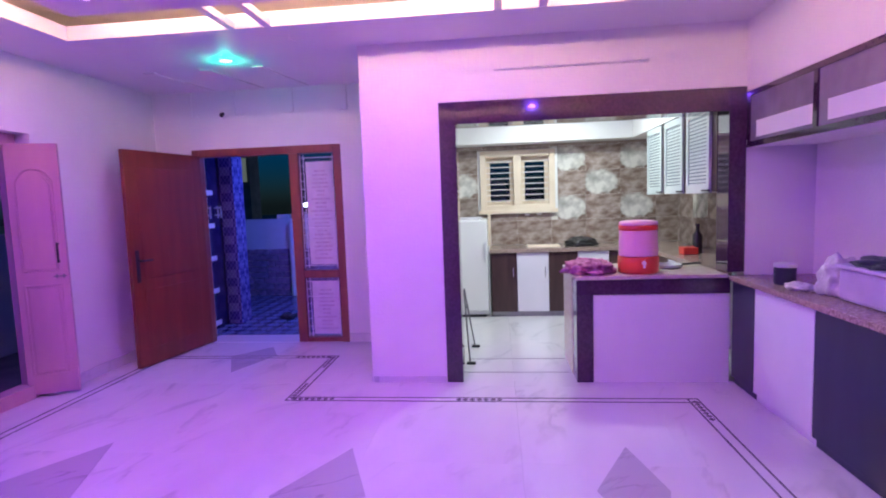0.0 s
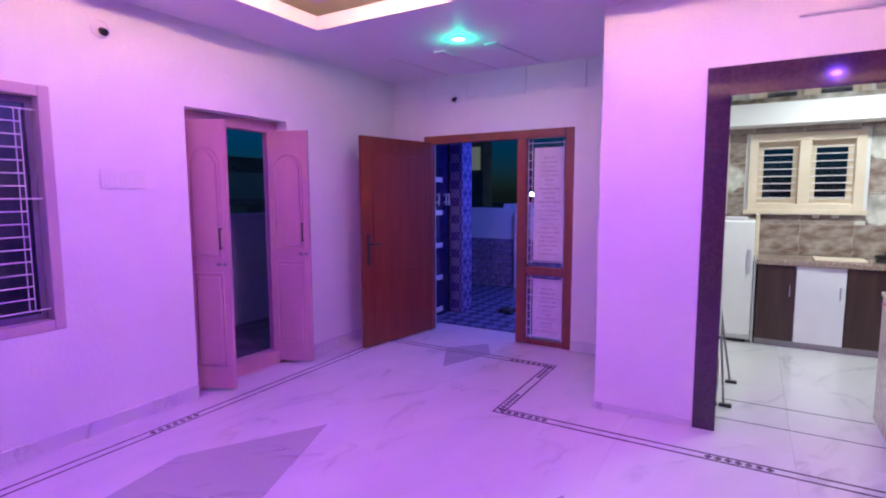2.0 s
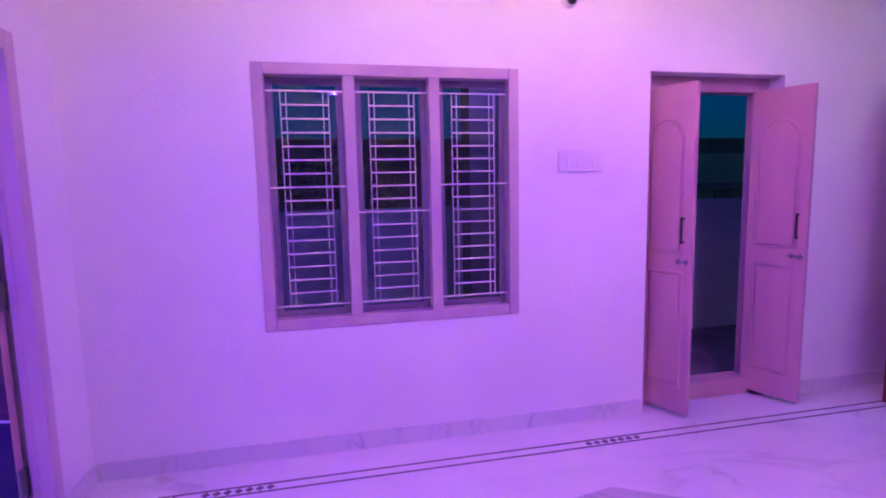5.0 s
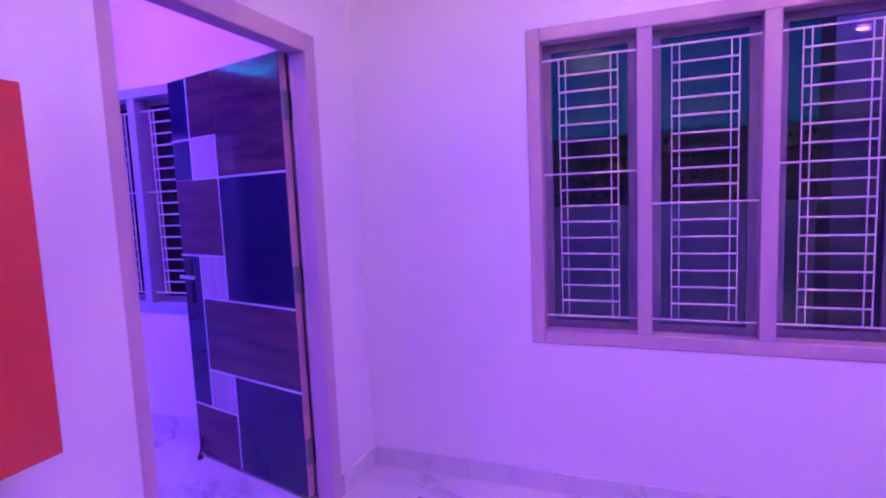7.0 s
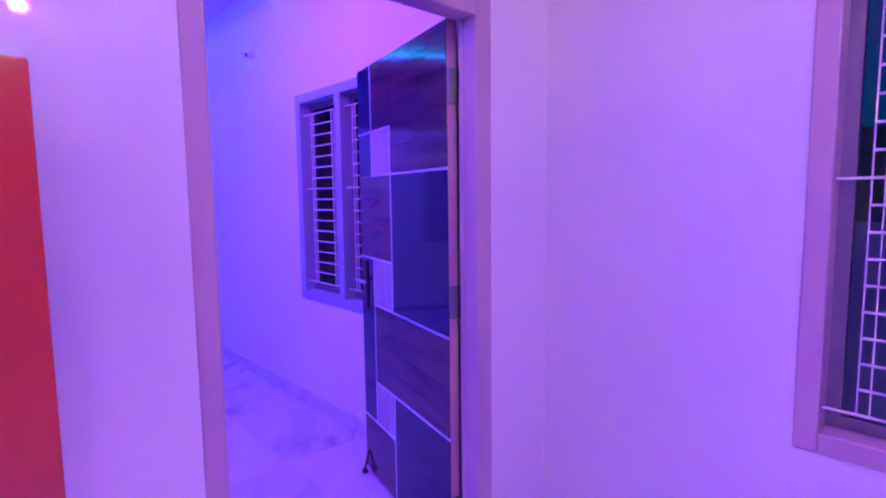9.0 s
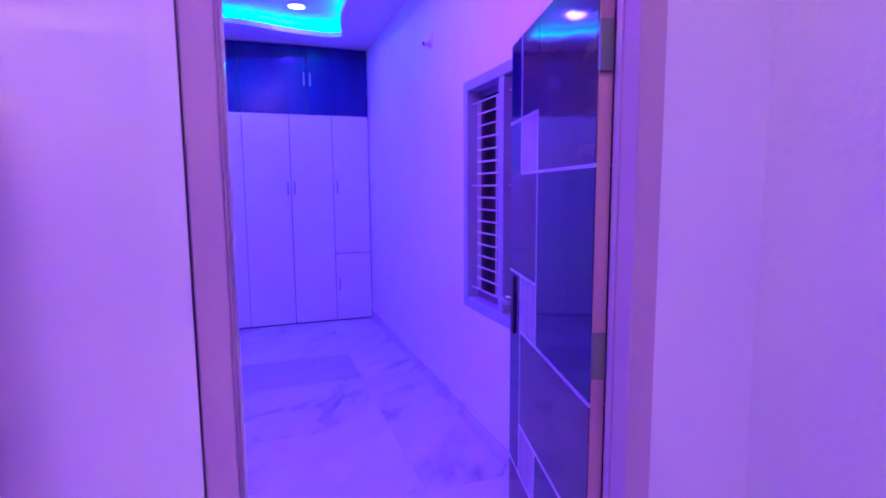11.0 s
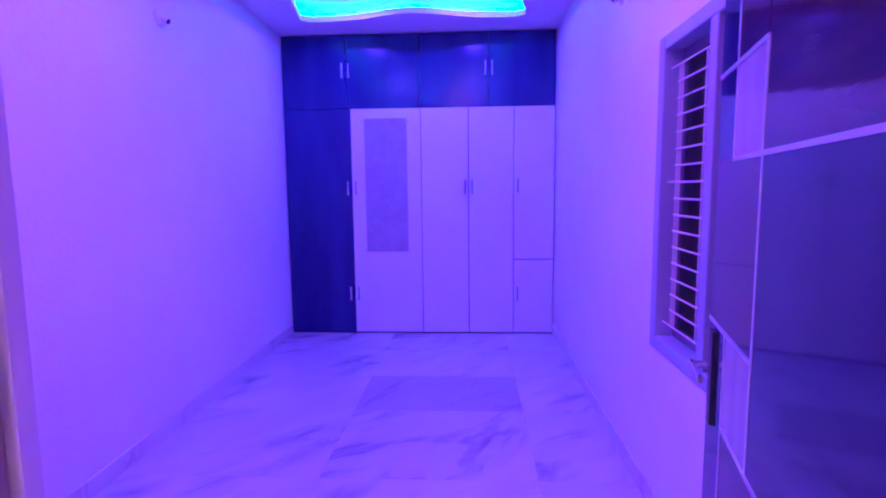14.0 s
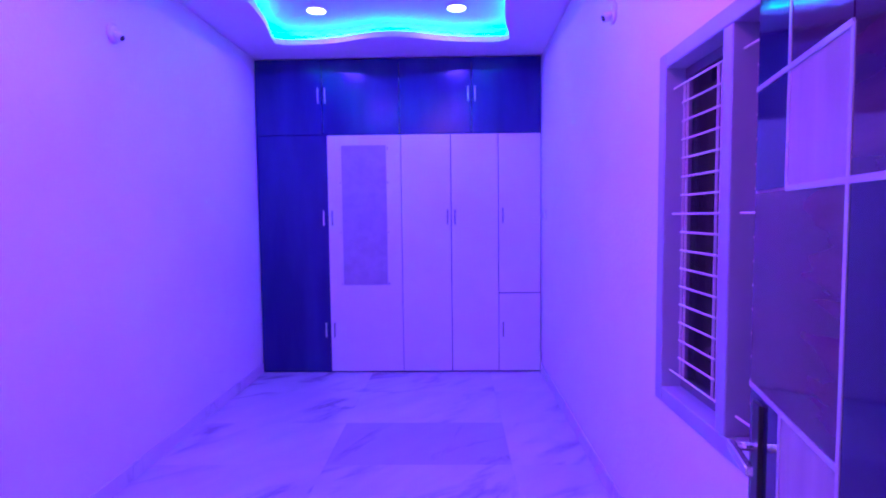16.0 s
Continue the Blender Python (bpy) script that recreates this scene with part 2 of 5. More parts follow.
def checked(name, a, b, scale, rough):
    """Diamonds in two colours, with the smaller diamonds inside them."""
    m = material(name, a, rough)
    n, l = m.node_tree.nodes, m.node_tree.links
    tc, mp, c1, c2, mix = n.new("ShaderNodeTexCoord"), n.new("ShaderNodeMapping"), n.new("ShaderNodeTexChecker"), n.new("ShaderNodeTexChecker"), n.new("ShaderNodeMix")
    mp.inputs["Rotation"].default_value = (0, 0, radians(45))
    l.new(tc.outputs["Object"], mp.inputs[0])
    for c, k in ((c1, 1), (c2, 3)):
        c.inputs["Color1"].default_value, c.inputs["Color2"].default_value = (*a, 1), (*b, 1)
        c.inputs["Scale"].default_value = scale * k
        l.new(mp.outputs[0], c.inputs[0])
    mix.data_type = "RGBA"
    mix.inputs[0].default_value = 0.4
    l.new(c1.outputs[0], mix.inputs[6])
    l.new(c2.outputs[0], mix.inputs[7])
    l.new(mix.outputs[2], n["Principled BSDF"].inputs["Base Color"])
    return m


PORCH_TILE = checked("blue_white_tile", (0.03, 0.03, 0.10), (0.17, 0.18, 0.30), 7.07, 0.25)
PILLAR_TILE = checked("patterned_pillar_tile", (0.05, 0.045, 0.20), (0.22, 0.20, 0.42), 9.0, 0.2)
STONE_CLAD = material("stone_cladding", (0.12, 0.09, 0.17), 0.7, color2=(0.30, 0.24, 0.38), scale=14, detail=5, bump=0.5, bump_scale=20, vary=0.15)
OUT_WHITE = material("outside_white_paint", (0.70, 0.72, 0.72), 0.7, color2=(0.60, 0.63, 0.62), scale=2)
OUT_GREEN = material("outside_green_paint", (0.30, 0.42, 0.33), 0.8, color2=(0.24, 0.35, 0.28), scale=2)
OUT_DARK = material("weathered_concrete", (0.16, 0.15, 0.15), 0.85, color2=(0.24, 0.23, 0.22), scale=3)
GROUND = material("bare_ground", (0.10, 0.09, 0.07), 0.9, color2=(0.16, 0.14, 0.11), scale=0.8)
FOLIAGE = material("dark_foliage", (0.03, 0.06, 0.02), 0.7, color2=(0.06, 0.10, 0.04), scale=6)
COVE_WARM = material("warm_led", (1, 1, 1), emit=(1.0, 0.50, 0.33), power=95)
COVE_CYAN = material("cyan_led", (1, 1, 1), emit=(0.0, 0.50, 1.0), power=9)
LENS_PINK = material("pink_lens", (1, 1, 1), emit=(1.0, 0.35, 0.95), power=6)
LENS_GREEN = material("green_lens", (1, 1, 1), emit=(0.25, 1.0, 0.85), power=7)
LENS_WHITE = material("white_lens", (1, 1, 1), emit=(0.75, 0.9, 1.0), power=7)
LIT_WINDOW = material("lit_window", (1, 1, 1), emit=(0.9, 0.95, 0.5), power=0.10)
STREET_LED = material("street_led", (1, 1, 1), emit=(0.9, 0.95, 1.0), power=12)


# ---- mesh helpers ----
def box(bm, x0, x1, y0, y1, z0, z1, bevel=0.0):
    x0, x1 = sorted((x0, x1))
    y0, y1 = sorted((y0, y1))
    z0, z1 = sorted((z0, z1))
    made = bmesh.ops.create_cube(bm, size=1.0, matrix=Matrix.Translation(((x0 + x1) / 2, (y0 + y1) / 2, (z0 + z1) / 2)) @ Matrix.Diagonal((x1 - x0, y1 - y0, z1 - z0, 1)))
    if bevel:
        edges = list({e for v in made["verts"] for e in v.link_edges})
        bmesh.ops.bevel(bm, geom=edges, offset=bevel, segments=2, affect="EDGES", profile=0.5)
    return bm


def boxes(*rows, bevel=0.0):
    bm = bmesh.new()
    for r in rows:
        box(bm, *r, bevel=bevel)
    return bm


def rod(bm, a, b, r, segs=8):
    a, b = Vector(a), Vector(b)
    m = Matrix.Translation((a + b) / 2) @ (b - a).to_track_quat("Z", "Y").to_matrix().to_4x4()
    bmesh.ops.create_cone(bm, cap_ends=True, segments=segs, radius1=r, radius2=r, depth=(b - a).length, matrix=m)
    return bm


def lathe(bm, profile, loc=(0, 0, 0), segs=28, turn=None):
    """A turned shape from (radius, height) pairs."""
    turn = turn or Matrix.Identity(4)
    rings = []
    for r, z in profile:
        rings.append([bm.verts.new(Matrix.Translation(loc) @ turn @ Vector((max(r, 1e-4) * math.cos(2 * math.pi * k / segs), max(r, 1e-4) * math.sin(2 * math.pi * k / segs), z))) for k in range(segs)])
    for a, b in zip(rings, rings[1:]):
        for k in range(segs):
            bm.faces.new((a[k], a[(k + 1) % segs], b[(k + 1) % segs], b[k]))
    bm.faces.new(list(reversed(rings[0])))
    bm.faces.new(rings[-1])
    return bm


def slab(bm, pts, z0, z1):
    """A flat plate from an outline, seen from above."""
    low = [bm.verts.new((x, y, z0)) for x, y in pts]
    top = [bm.verts.new((x, y, z1)) for x, y in pts]
    n = len(pts)
    bm.faces.new(top)
    bm.faces.new(list(reversed(low)))
    for k in range(n):
        bm.faces.new((low[k], low[(k + 1) % n], top[(k + 1) % n], top[k]))
    bmesh.ops.recalc_face_normals(bm, faces=bm.faces)
    return bm


def mesh_of(name, bm, mat, smooth=False):
    me = bpy.data.meshes.new(name)
    bm.to_mesh(me)
    bm.free()
    me.materials.append(mat)
    if smooth:
        for p in me.polygons:
            p.use_smooth = True
    return me


def origin_of(ob):
    o = Vector((0, 0, 0))
    while ob:
        o += ob.location
        ob = ob.parent
    return o


def part(name, bm, mat, parent, label="", smooth=False, kind=""):
    """One mesh under a thing or a part; its points are given in the room's axes."""
    bmesh.ops.translate(bm, verts=bm.verts, vec=-origin_of(parent))
    ob = new(name, mesh_of(name, bm, mat, smooth))
    ob.parent = parent
    return tagged(ob, label=label, kind=kind)


def thing(name, loc, label, category, group=""):
    ob = new(name)
    ob.empty_display_size = 0.1
    ob.location = loc
    return tagged(ob, label=label, category=category, group=group)


def solo(name, bm, mat, label="", category="", group="", smooth=False):
    """A thing of one mesh, with its origin at its base."""
    xs = [v.co for v in bm.verts]
    base = Vector((sum(v.x for v in xs) / len(xs), sum(v.y for v in xs) / len(xs), min(v.z for v in xs)))
    bmesh.ops.translate(bm, verts=bm.verts, vec=-base)
    ob = new(name, mesh_of(name, bm, mat, smooth))
    ob.location = base
    return tagged(ob, label=label, category=category, group=group)


def structure(name, bm, mat, label="", category=""):
    ob = new(name, mesh_of(name, bm, mat))
    return tagged(ob, label=label, category=category, kind="structure")


def wall_rows(axis, a0, a1, d0, d1, z0, z1, holes=()):
    """Boxes of a straight wall with rectangular openings (a0, a1, z0, z1)."""
    rows = []
    cuts = sorted({a0, a1, *(h[0] for h in holes), *(h[1] for h in holes)})
    for p, q in zip(cuts, cuts[1:]):
        spans = [(z0, z1)]
        for h in holes:
            if h[0] <= p and q <= h[1]:
                nxt = []
                for s, t in spans:
                    if h[2] > s:
                        nxt.append((s, min(t, h[2])))
                    if h[3] < t:
                        nxt.append((max(s, h[3]), t))
                spans = nxt
        for s, t in spans:
            rows.append((p, q, d0, d1, s, t) if axis == "x" else (d0, d1, p, q, s, t))
    return rows


# ---- structure ----
W1 = (1.09, 2.51, 0.71, 2.10)
W2 = (-1.82, -0.78, 0.75, 2.11)
D2 = (3.337, 4.285, 0.0, 2.11)
MAIN = (-4.62, -2.99, 0.0, 2.10)
BED = (-4.687, -3.645, 0.0, 2.11)
KIT = (-1.82, 0.457, 0.0, 2.23)
KW = (-1.60, -0.62, 1.30, 2.10)

wall_west = structure("wall_west", boxes(*wall_rows("y", -5.5, 6.08, -5.25, -5.02, -0.1, 3.2, [(*W1[:2], *W1[2:]), W2, (D2[0], D2[1], -0.004, D2[3])])), WALL, "painted outer wall with windows and a side door", "wall")
wall_north = structure("wall_north", boxes(*wall_rows("x", -5.02, -2.44, 5.85, 6.08, -0.1, 3.2, [(MAIN[0], MAIN[1], -0.004, MAIN[3])])), WALL, "painted wall round the main door", "wall")
wall_kitchen_west = structure("wall_kitchen_west", boxes((-2.44, -2.20, 4.60, 7.78, -0.1, 3.2)), WALL, "painted wall beside the main door", "wall")
wall_kitchen_front = structure("wall_kitchen_front", boxes(*wall_rows("x", -2.20, 1.10, 4.60, 4.80, -0.1, 3.2, [(KIT[0], KIT[1], -0.004, KIT[3])])), WALL, "painted wall with the kitchen opening", "wall")
wall_kitchen_north = structure("wall_kitchen_north", boxes(*wall_rows("x", -2.20, 1.10, 7.57, 7.78, -0.1, 3.2, [KW])), WALL, "kitchen end wall", "wall")
wall_east = structure("wall_east", boxes((0.95, 1.10, -2.6, 4.60, -0.1, 3.2), (0.95, 1.10, 4.80, 7.57, -0.1, 3.2)), WALL, "painted east wall", "wall")
wall_south = structure("wall_south", boxes(*wall_rows("x", -5.02, -2.10, 0.0, 0.22, -0.1, 3.2, [(BED[0], BED[1], -0.004, BED[3])])), GLOSS_WALL, "glossy painted wall with the bedroom door", "wall")
wall_bed_east = structure("wall_bed_east", boxes((-2.33, -2.10, -5.5, 0.0, -0.1, 3.2)), WALL, "painted bedroom wall", "wall")
wall_bed_south = structure("wall_bed_south", boxes((-5.02, -2.33, -5.5, -5.27, -0.1, 3.2)), WALL, "wall behind the wardrobe", "wall")
wall_far_south = structure("wall_far_south", boxes((-2.10, 0.95, -2.6, -2.4, -0.1, 3.2)), WALL, "painted far wall of the hall", "wall")
floor_base = structure("floor", boxes((-5.25, 1.10, -5.5, 6.08, -0.25, -0.012), (-2.44, 1.10, 6.08, 7.78, -0.25, -0.012)), GREY_MARBLE, "bed under the marble floor", "floor")
threshold = structure("threshold_main", boxes((-4.62, -2.99, 5.85, 6.16, -0.05, 0.004)), MARBLE, "white marble sill of the main door", "threshold")


# ---- ceilings ----
COVE = (-4.40, 0.02, 0.85, 4.03)
ISLE = (-4.01, -0.37, 1.24, 3.61)
bm = bmesh.new()
for r in ((-5.02, COVE[0], 0.22, 5.85), (COVE[1], 0.95, -2.4, 4.60), (COVE[0], COVE[1], COVE[3], 4.60), (COVE[0], -2.44, 4.60, 5.85), (COVE[0], COVE[1], 0.22, COVE[2]), (-2.10, COVE[1], -2.4, 0.22)):
    box(bm, *r, HALL_Z, HALL_Z + 0.10)
box(bm, -5.02, 0.95, 0.22, 5.85, 2.95, 3.1)
box(bm, -2.10, 0.95, -2.4, 0.22, 2.95, 3.1)
box(bm, *ISLE, HALL_Z, HALL_Z + 0.05)
for x in (-3.20, -2.94, -1.37, -1.08):
    box(bm, x, x + 0.05, ISLE[3], COVE[3], HALL_Z + 0.002, HALL_Z + 0.05)
    box(bm, x, x + 0.05, COVE[2], ISLE[2], HALL_Z + 0.002, HALL_Z + 0.05)
ceiling_hall = structure("ceiling", bm, CEIL, "white false ceiling with a lit rectangular cove", "ceiling")
s = 0.03
ix0, ix1, iy0, iy1 = ISLE
led = boxes((ix0 + s, ix1 - s, iy1 - 0.05, iy1 - 0.02, HALL_Z + 0.055, HALL_Z + 0.075), (ix0 + s, ix1 - s, iy0 + 0.02, iy0 + 0.05, HALL_Z + 0.055, HALL_Z + 0.075),
            (ix0 + 0.02, ix0 + 0.05, iy0 + 0.06, iy1 - 0.06, HALL_Z + 0.055, HALL_Z + 0.075), (ix1 - 0.05, ix1 - 0.02, iy0 + 0.06, iy1 - 0.06, HALL_Z + 0.055, HALL_Z + 0.075))
cove_light = solo("cove_light", led, COVE_WARM, "warm white strip light hidden on the ceiling panel", "strip light")

bm = bmesh.new()
N = 96


def bed_outline(k, grow=0.0):
    """A rounded rectangle with gently waving sides."""
    a = 2 * math.pi * k / N
    c, t = math.cos(a), math.sin(a)
    n = 18.0
    r = (abs(c) ** n + abs(t) ** n) ** (-1 / n)
    u, v = r * c, r * t
    x = (1.06 + grow) * u * (1 - 0.17 * (1 - abs(v) ** 4))
    y = (1.57 + grow) * v * (1 - 0.115 * math.exp(-(u / 0.38) ** 2))
    return (-3.68 + x, -2.72 + y)


def rect_outline(k, x0, x1, y0, y1):
    a = 2 * math.pi * k / N
    c, t = math.cos(a), math.sin(a)
    hx, hy = (x1 - x0) / 2, (y1 - y0) / 2
    r = min(hx / abs(c) if abs(c) > 1e-6 else 1e9, hy / abs(t) if abs(t) > 1e-6 else 1e9)
    return ((x0 + x1) / 2 + r * c, (y0 + y1) / 2 + r * t)


BX0, BX1, BY0, BY1 = -5.02, -2.33, -5.27, 0.0
out_v = [bm.verts.new((*rect_outline(k, BX0, BX1, BY0, BY1), BED_Z)) for k in range(N)]
in_v = [bm.verts.new((*bed_outline(k), BED_Z)) for k in range(N)]
up_v = [bm.verts.new((*bed_outline(k), BED_Z + 0.05)) for k in range(N)]
far_v = [bm.verts.new((*bed_outline(k, 0.07), BED_Z + 0.05)) for k in range(N)]
top_v = [bm.verts.new((*bed_outline(k, 0.07), BED_Z + 0.14)) for k in range(N)]
corner = [bm.verts.new((x, y, BED_Z)) for x, y in ((BX1, BY1), (BX0, BY1), (BX0, BY0), (BX1, BY0))]
for a, b in ((out_v, in_v), (in_v, up_v), (up_v, far_v), (far_v, top_v)):
    for k in range(N):
        bm.faces.new((a[k], a[(k + 1) % N], b[(k + 1) % N], b[k]))
bm.faces.new(top_v)
hx, hy = (BX1 - BX0) / 2, (BY1 - BY0) / 2
for cv, (sx, sy) in zip(corner, ((1, 1), (-1, 1), (-1, -1), (1, -1))):
    for k in range(N):
        p, q = out_v[k].co, out_v[(k + 1) % N].co
        px, py = p.x - (BX0 + BX1) / 2, p.y - (BY0 + BY1) / 2
        qx, qy = q.x - (BX0 + BX1) / 2, q.y - (BY0 + BY1) / 2
        if px * sx > 0 and py * sy > 0 and qx * sx > 0 and qy * sy > 0 and abs(abs(px) - abs(qx)) > 1e-5 and abs(abs(py) - abs(qy)) > 1e-5:
            bm.faces.new((out_v[k], cv, out_v[(k + 1) % N]))
ceiling_bed = structure("ceiling_bedroom", bm, CEIL, "white false ceiling with a wavy blue-lit recess", "ceiling")
structure("ceiling_bedroom_slab", boxes((-5.02, -2.33, -5.27, 0.0, 3.14, 3.2)), CEIL, "slab over the bedroom", "ceiling")
bm = bmesh.new()
r0 = [bm.verts.new((*bed_outline(k, 0.055), BED_Z + 0.054)) for k in range(N)]
r1 = [bm.verts.new((*bed_outline(k, 0.055), BED_Z + 0.075)) for k in range(N)]
r2 = [bm.verts.new((*bed_outline(k, 0.03), BED_Z + 0.075)) for k in range(N)]
r3 = [bm.verts.new((*bed_outline(k, 0.03), BED_Z + 0.054)) for k in range(N)]
for a, b in ((r0, r1), (r1, r2), (r2, r3), (r3, r0)):
    for k in range(N):
        bm.faces.new((a[k], a[(k + 1) % N], b[(k + 1) % N], b[k]))
solo("cove_light_blue", bm, COVE_CYAN, "blue strip light hidden in the wavy ceiling recess", "strip light")
structure("ceiling_kitchen", boxes((-2.20, 0.95, 4.80, 7.57, 2.70, 2.85)), CEIL, "white kitchen ceiling", "ceiling")


# ---- inlays in the hall floor ----
def inlay_line(a, b, name="inlay_line"):
    (x0, y0), (x1, y1) = a, b
    w, g = 0.012, 0.034
    bm = bmesh.new()
    if abs(x1 - x0) > abs(y1 - y0):
        for s_ in (-g, g):
            box(bm, min(x0, x1) - 0.04, max(x0, x1) + 0.04, y0 + s_ - w / 2, y0 + s_ + w / 2, -0.006, 0.003)
    else:
        for s_ in (-g, g):
            box(bm, x0 + s_ - w / 2, x0 + s_ + w / 2, min(y0, y1) - 0.026, max(y0, y1) + 0.026, -0.006, 0.0026)
    return part(name, bm, DARK_INLAY, floor_base)


for a, b in (((-4.74, 0.62), (-4.74, 5.30)), ((-4.74, 5.30), (-2.99, 5.30)), ((-2.99, 5.30), (-2.99, 4.22)), ((-2.99, 4.22), (-0.03, 4.22)), ((-0.03, 4.22), (-0.03, 0.62)), ((-4.74, 0.62), (-0.03, 0.62))):
    inlay_line(a, b)


def chain(x, y, along_x, n=7):
    """A run of small dark lozenges between the two lines."""
    bm = bmesh.new()
    for k in range(n):
        d = (k - (n - 1) / 2) * 0.05
        cx, cy = (x + d, y) if along_x else (x, y + d)
        slab(bm, [(cx + 0.021, cy), (cx, cy + 0.021), (cx - 0.021, cy), (cx, cy - 0.021)], -0.006, 0.0035)
    return part("inlay_chain", bm, DARK_INLAY, floor_base)


for x, y, ax in ((-4.74, 2.97, False), (-4.74, 0.95, False), (-2.82, 4.22, True), (-1.55, 4.22, True), (-2.99, 4.39, False), (-2.99, 5.14, False), (-3.20, 5.30, True), (-0.03, 4.05, False), (-0.03, 2.2, False)):
    chain(x, y, ax)
for pts in ([(-3.87, 3.46), (-4.32, 2.72), (-4.23, 2.22), (-3.90, 1.95), (-3.56, 2.64)], [(-4.055, 5.325), (-3.80, 4.83), (-3.594, 5.356), (-3.765, 5.659)],
            [(-2.29, 3.43), (-2.58, 2.90), (-2.33, 2.45), (-2.08, 2.92)], [(-0.67, 3.50), (-0.92, 3.02), (-0.74, 2.5), (-0.56, 3.03)]):
    bm = bmesh.new()
    slab(bm, pts, -0.006, 0.0028)
    part("inlay_petal", bm, GREY_MARBLE, floor_base, "grey marble petal let into the floor")


# ---- doors and windows ----
def window(name, axis_x, y0, y1, z0, z1, panes, label, bar_rows, ext, paint=FRAME_WOOD):
    """A frame in the west wall, its posts, panes and grilles."""
    w = thing(name, (axis_x, (y0 + y1) / 2, z0), label, "window")
    w["kind"] = "structure"
    f = 0.06
    xo = axis_x + 0.008
    xi = axis_x - 0.11
    n = panes
    pw = (y1 - y0 - f * (n + 1)) / n
    part("window_frame", boxes((xi, xo, y0, y0 + f, z0, z1), (xi, xo, y1 - f, y1, z0, z1), (xi, xo - 0.001, y0 + f, y1 - f, z0, z0 + f), (xi, xo - 0.001, y0 + f, y1 - f, z1 - f, z1), bevel=0.006), paint, w)
    for k in range(1, n):
        a = y0 + f + k * (pw + f) - f
        part("mullion", boxes((xi, xo - 0.002, a, a + f, z0 + f, z1 - f), bevel=0.005), paint, w)
    for k in range(n):
        a = y0 + f + k * (pw + f)
        b = a + pw
        xg = xi + 0.025
        sash = 0.035
        part("sash", boxes((xg - 0.015, xg + 0.015, a, a + sash, z0 + f, z1 - f), (xg - 0.015, xg + 0.015, b - sash, b, z0 + f, z1 - f), (xg - 0.015, xg + 0.015, a + sash, b - sash, z0 + f, z0 + f + sash), (xg - 0.015, xg + 0.015, a + sash, b - sash, z1 - f - sash, z1 - f)), SASH, w)
        part("pane", boxes((xg - 0.003, xg + 0.003, a + sash, b - sash, z0 + f + sash, z1 - f - sash)), GLASS, w)
        xb = axis_x - 0.035
        g = bmesh.new()
        zt, zb = z1 - 0.135, z0 + 0.125
        step = (zt - zb) / (bar_rows - 1)
        e = 0.075
        for yv in (a + e, a + e + 0.028, b - e - 0.028, b - e):
            box(g, xb - 0.004, xb + 0.004, yv - 0.0018, yv + 0.0018, zb, zt)
        for i in range(bar_rows):
            full = i == 0 or i == bar_rows - 1 or i == bar_rows - 1 - ext[k]
            rod(g, (xb + 0.006, a if full else a + e, zb + i * step), (xb + 0.006, b if full else b - e, zb + i * step), 0.0042, 6)
        part("grille", g, STEEL_BAR, w, "white painted steel grille")
    return w


window("window_1", -5.02, *W1, 3, "three-pane window with white grilles in a pale pink frame", 17, (7, 9, 7))
window("window_2", -5.02, *W2, 2, "two-pane bedroom window with white grilles in a lilac frame", 17, (7, 7), FRAME_LILAC)


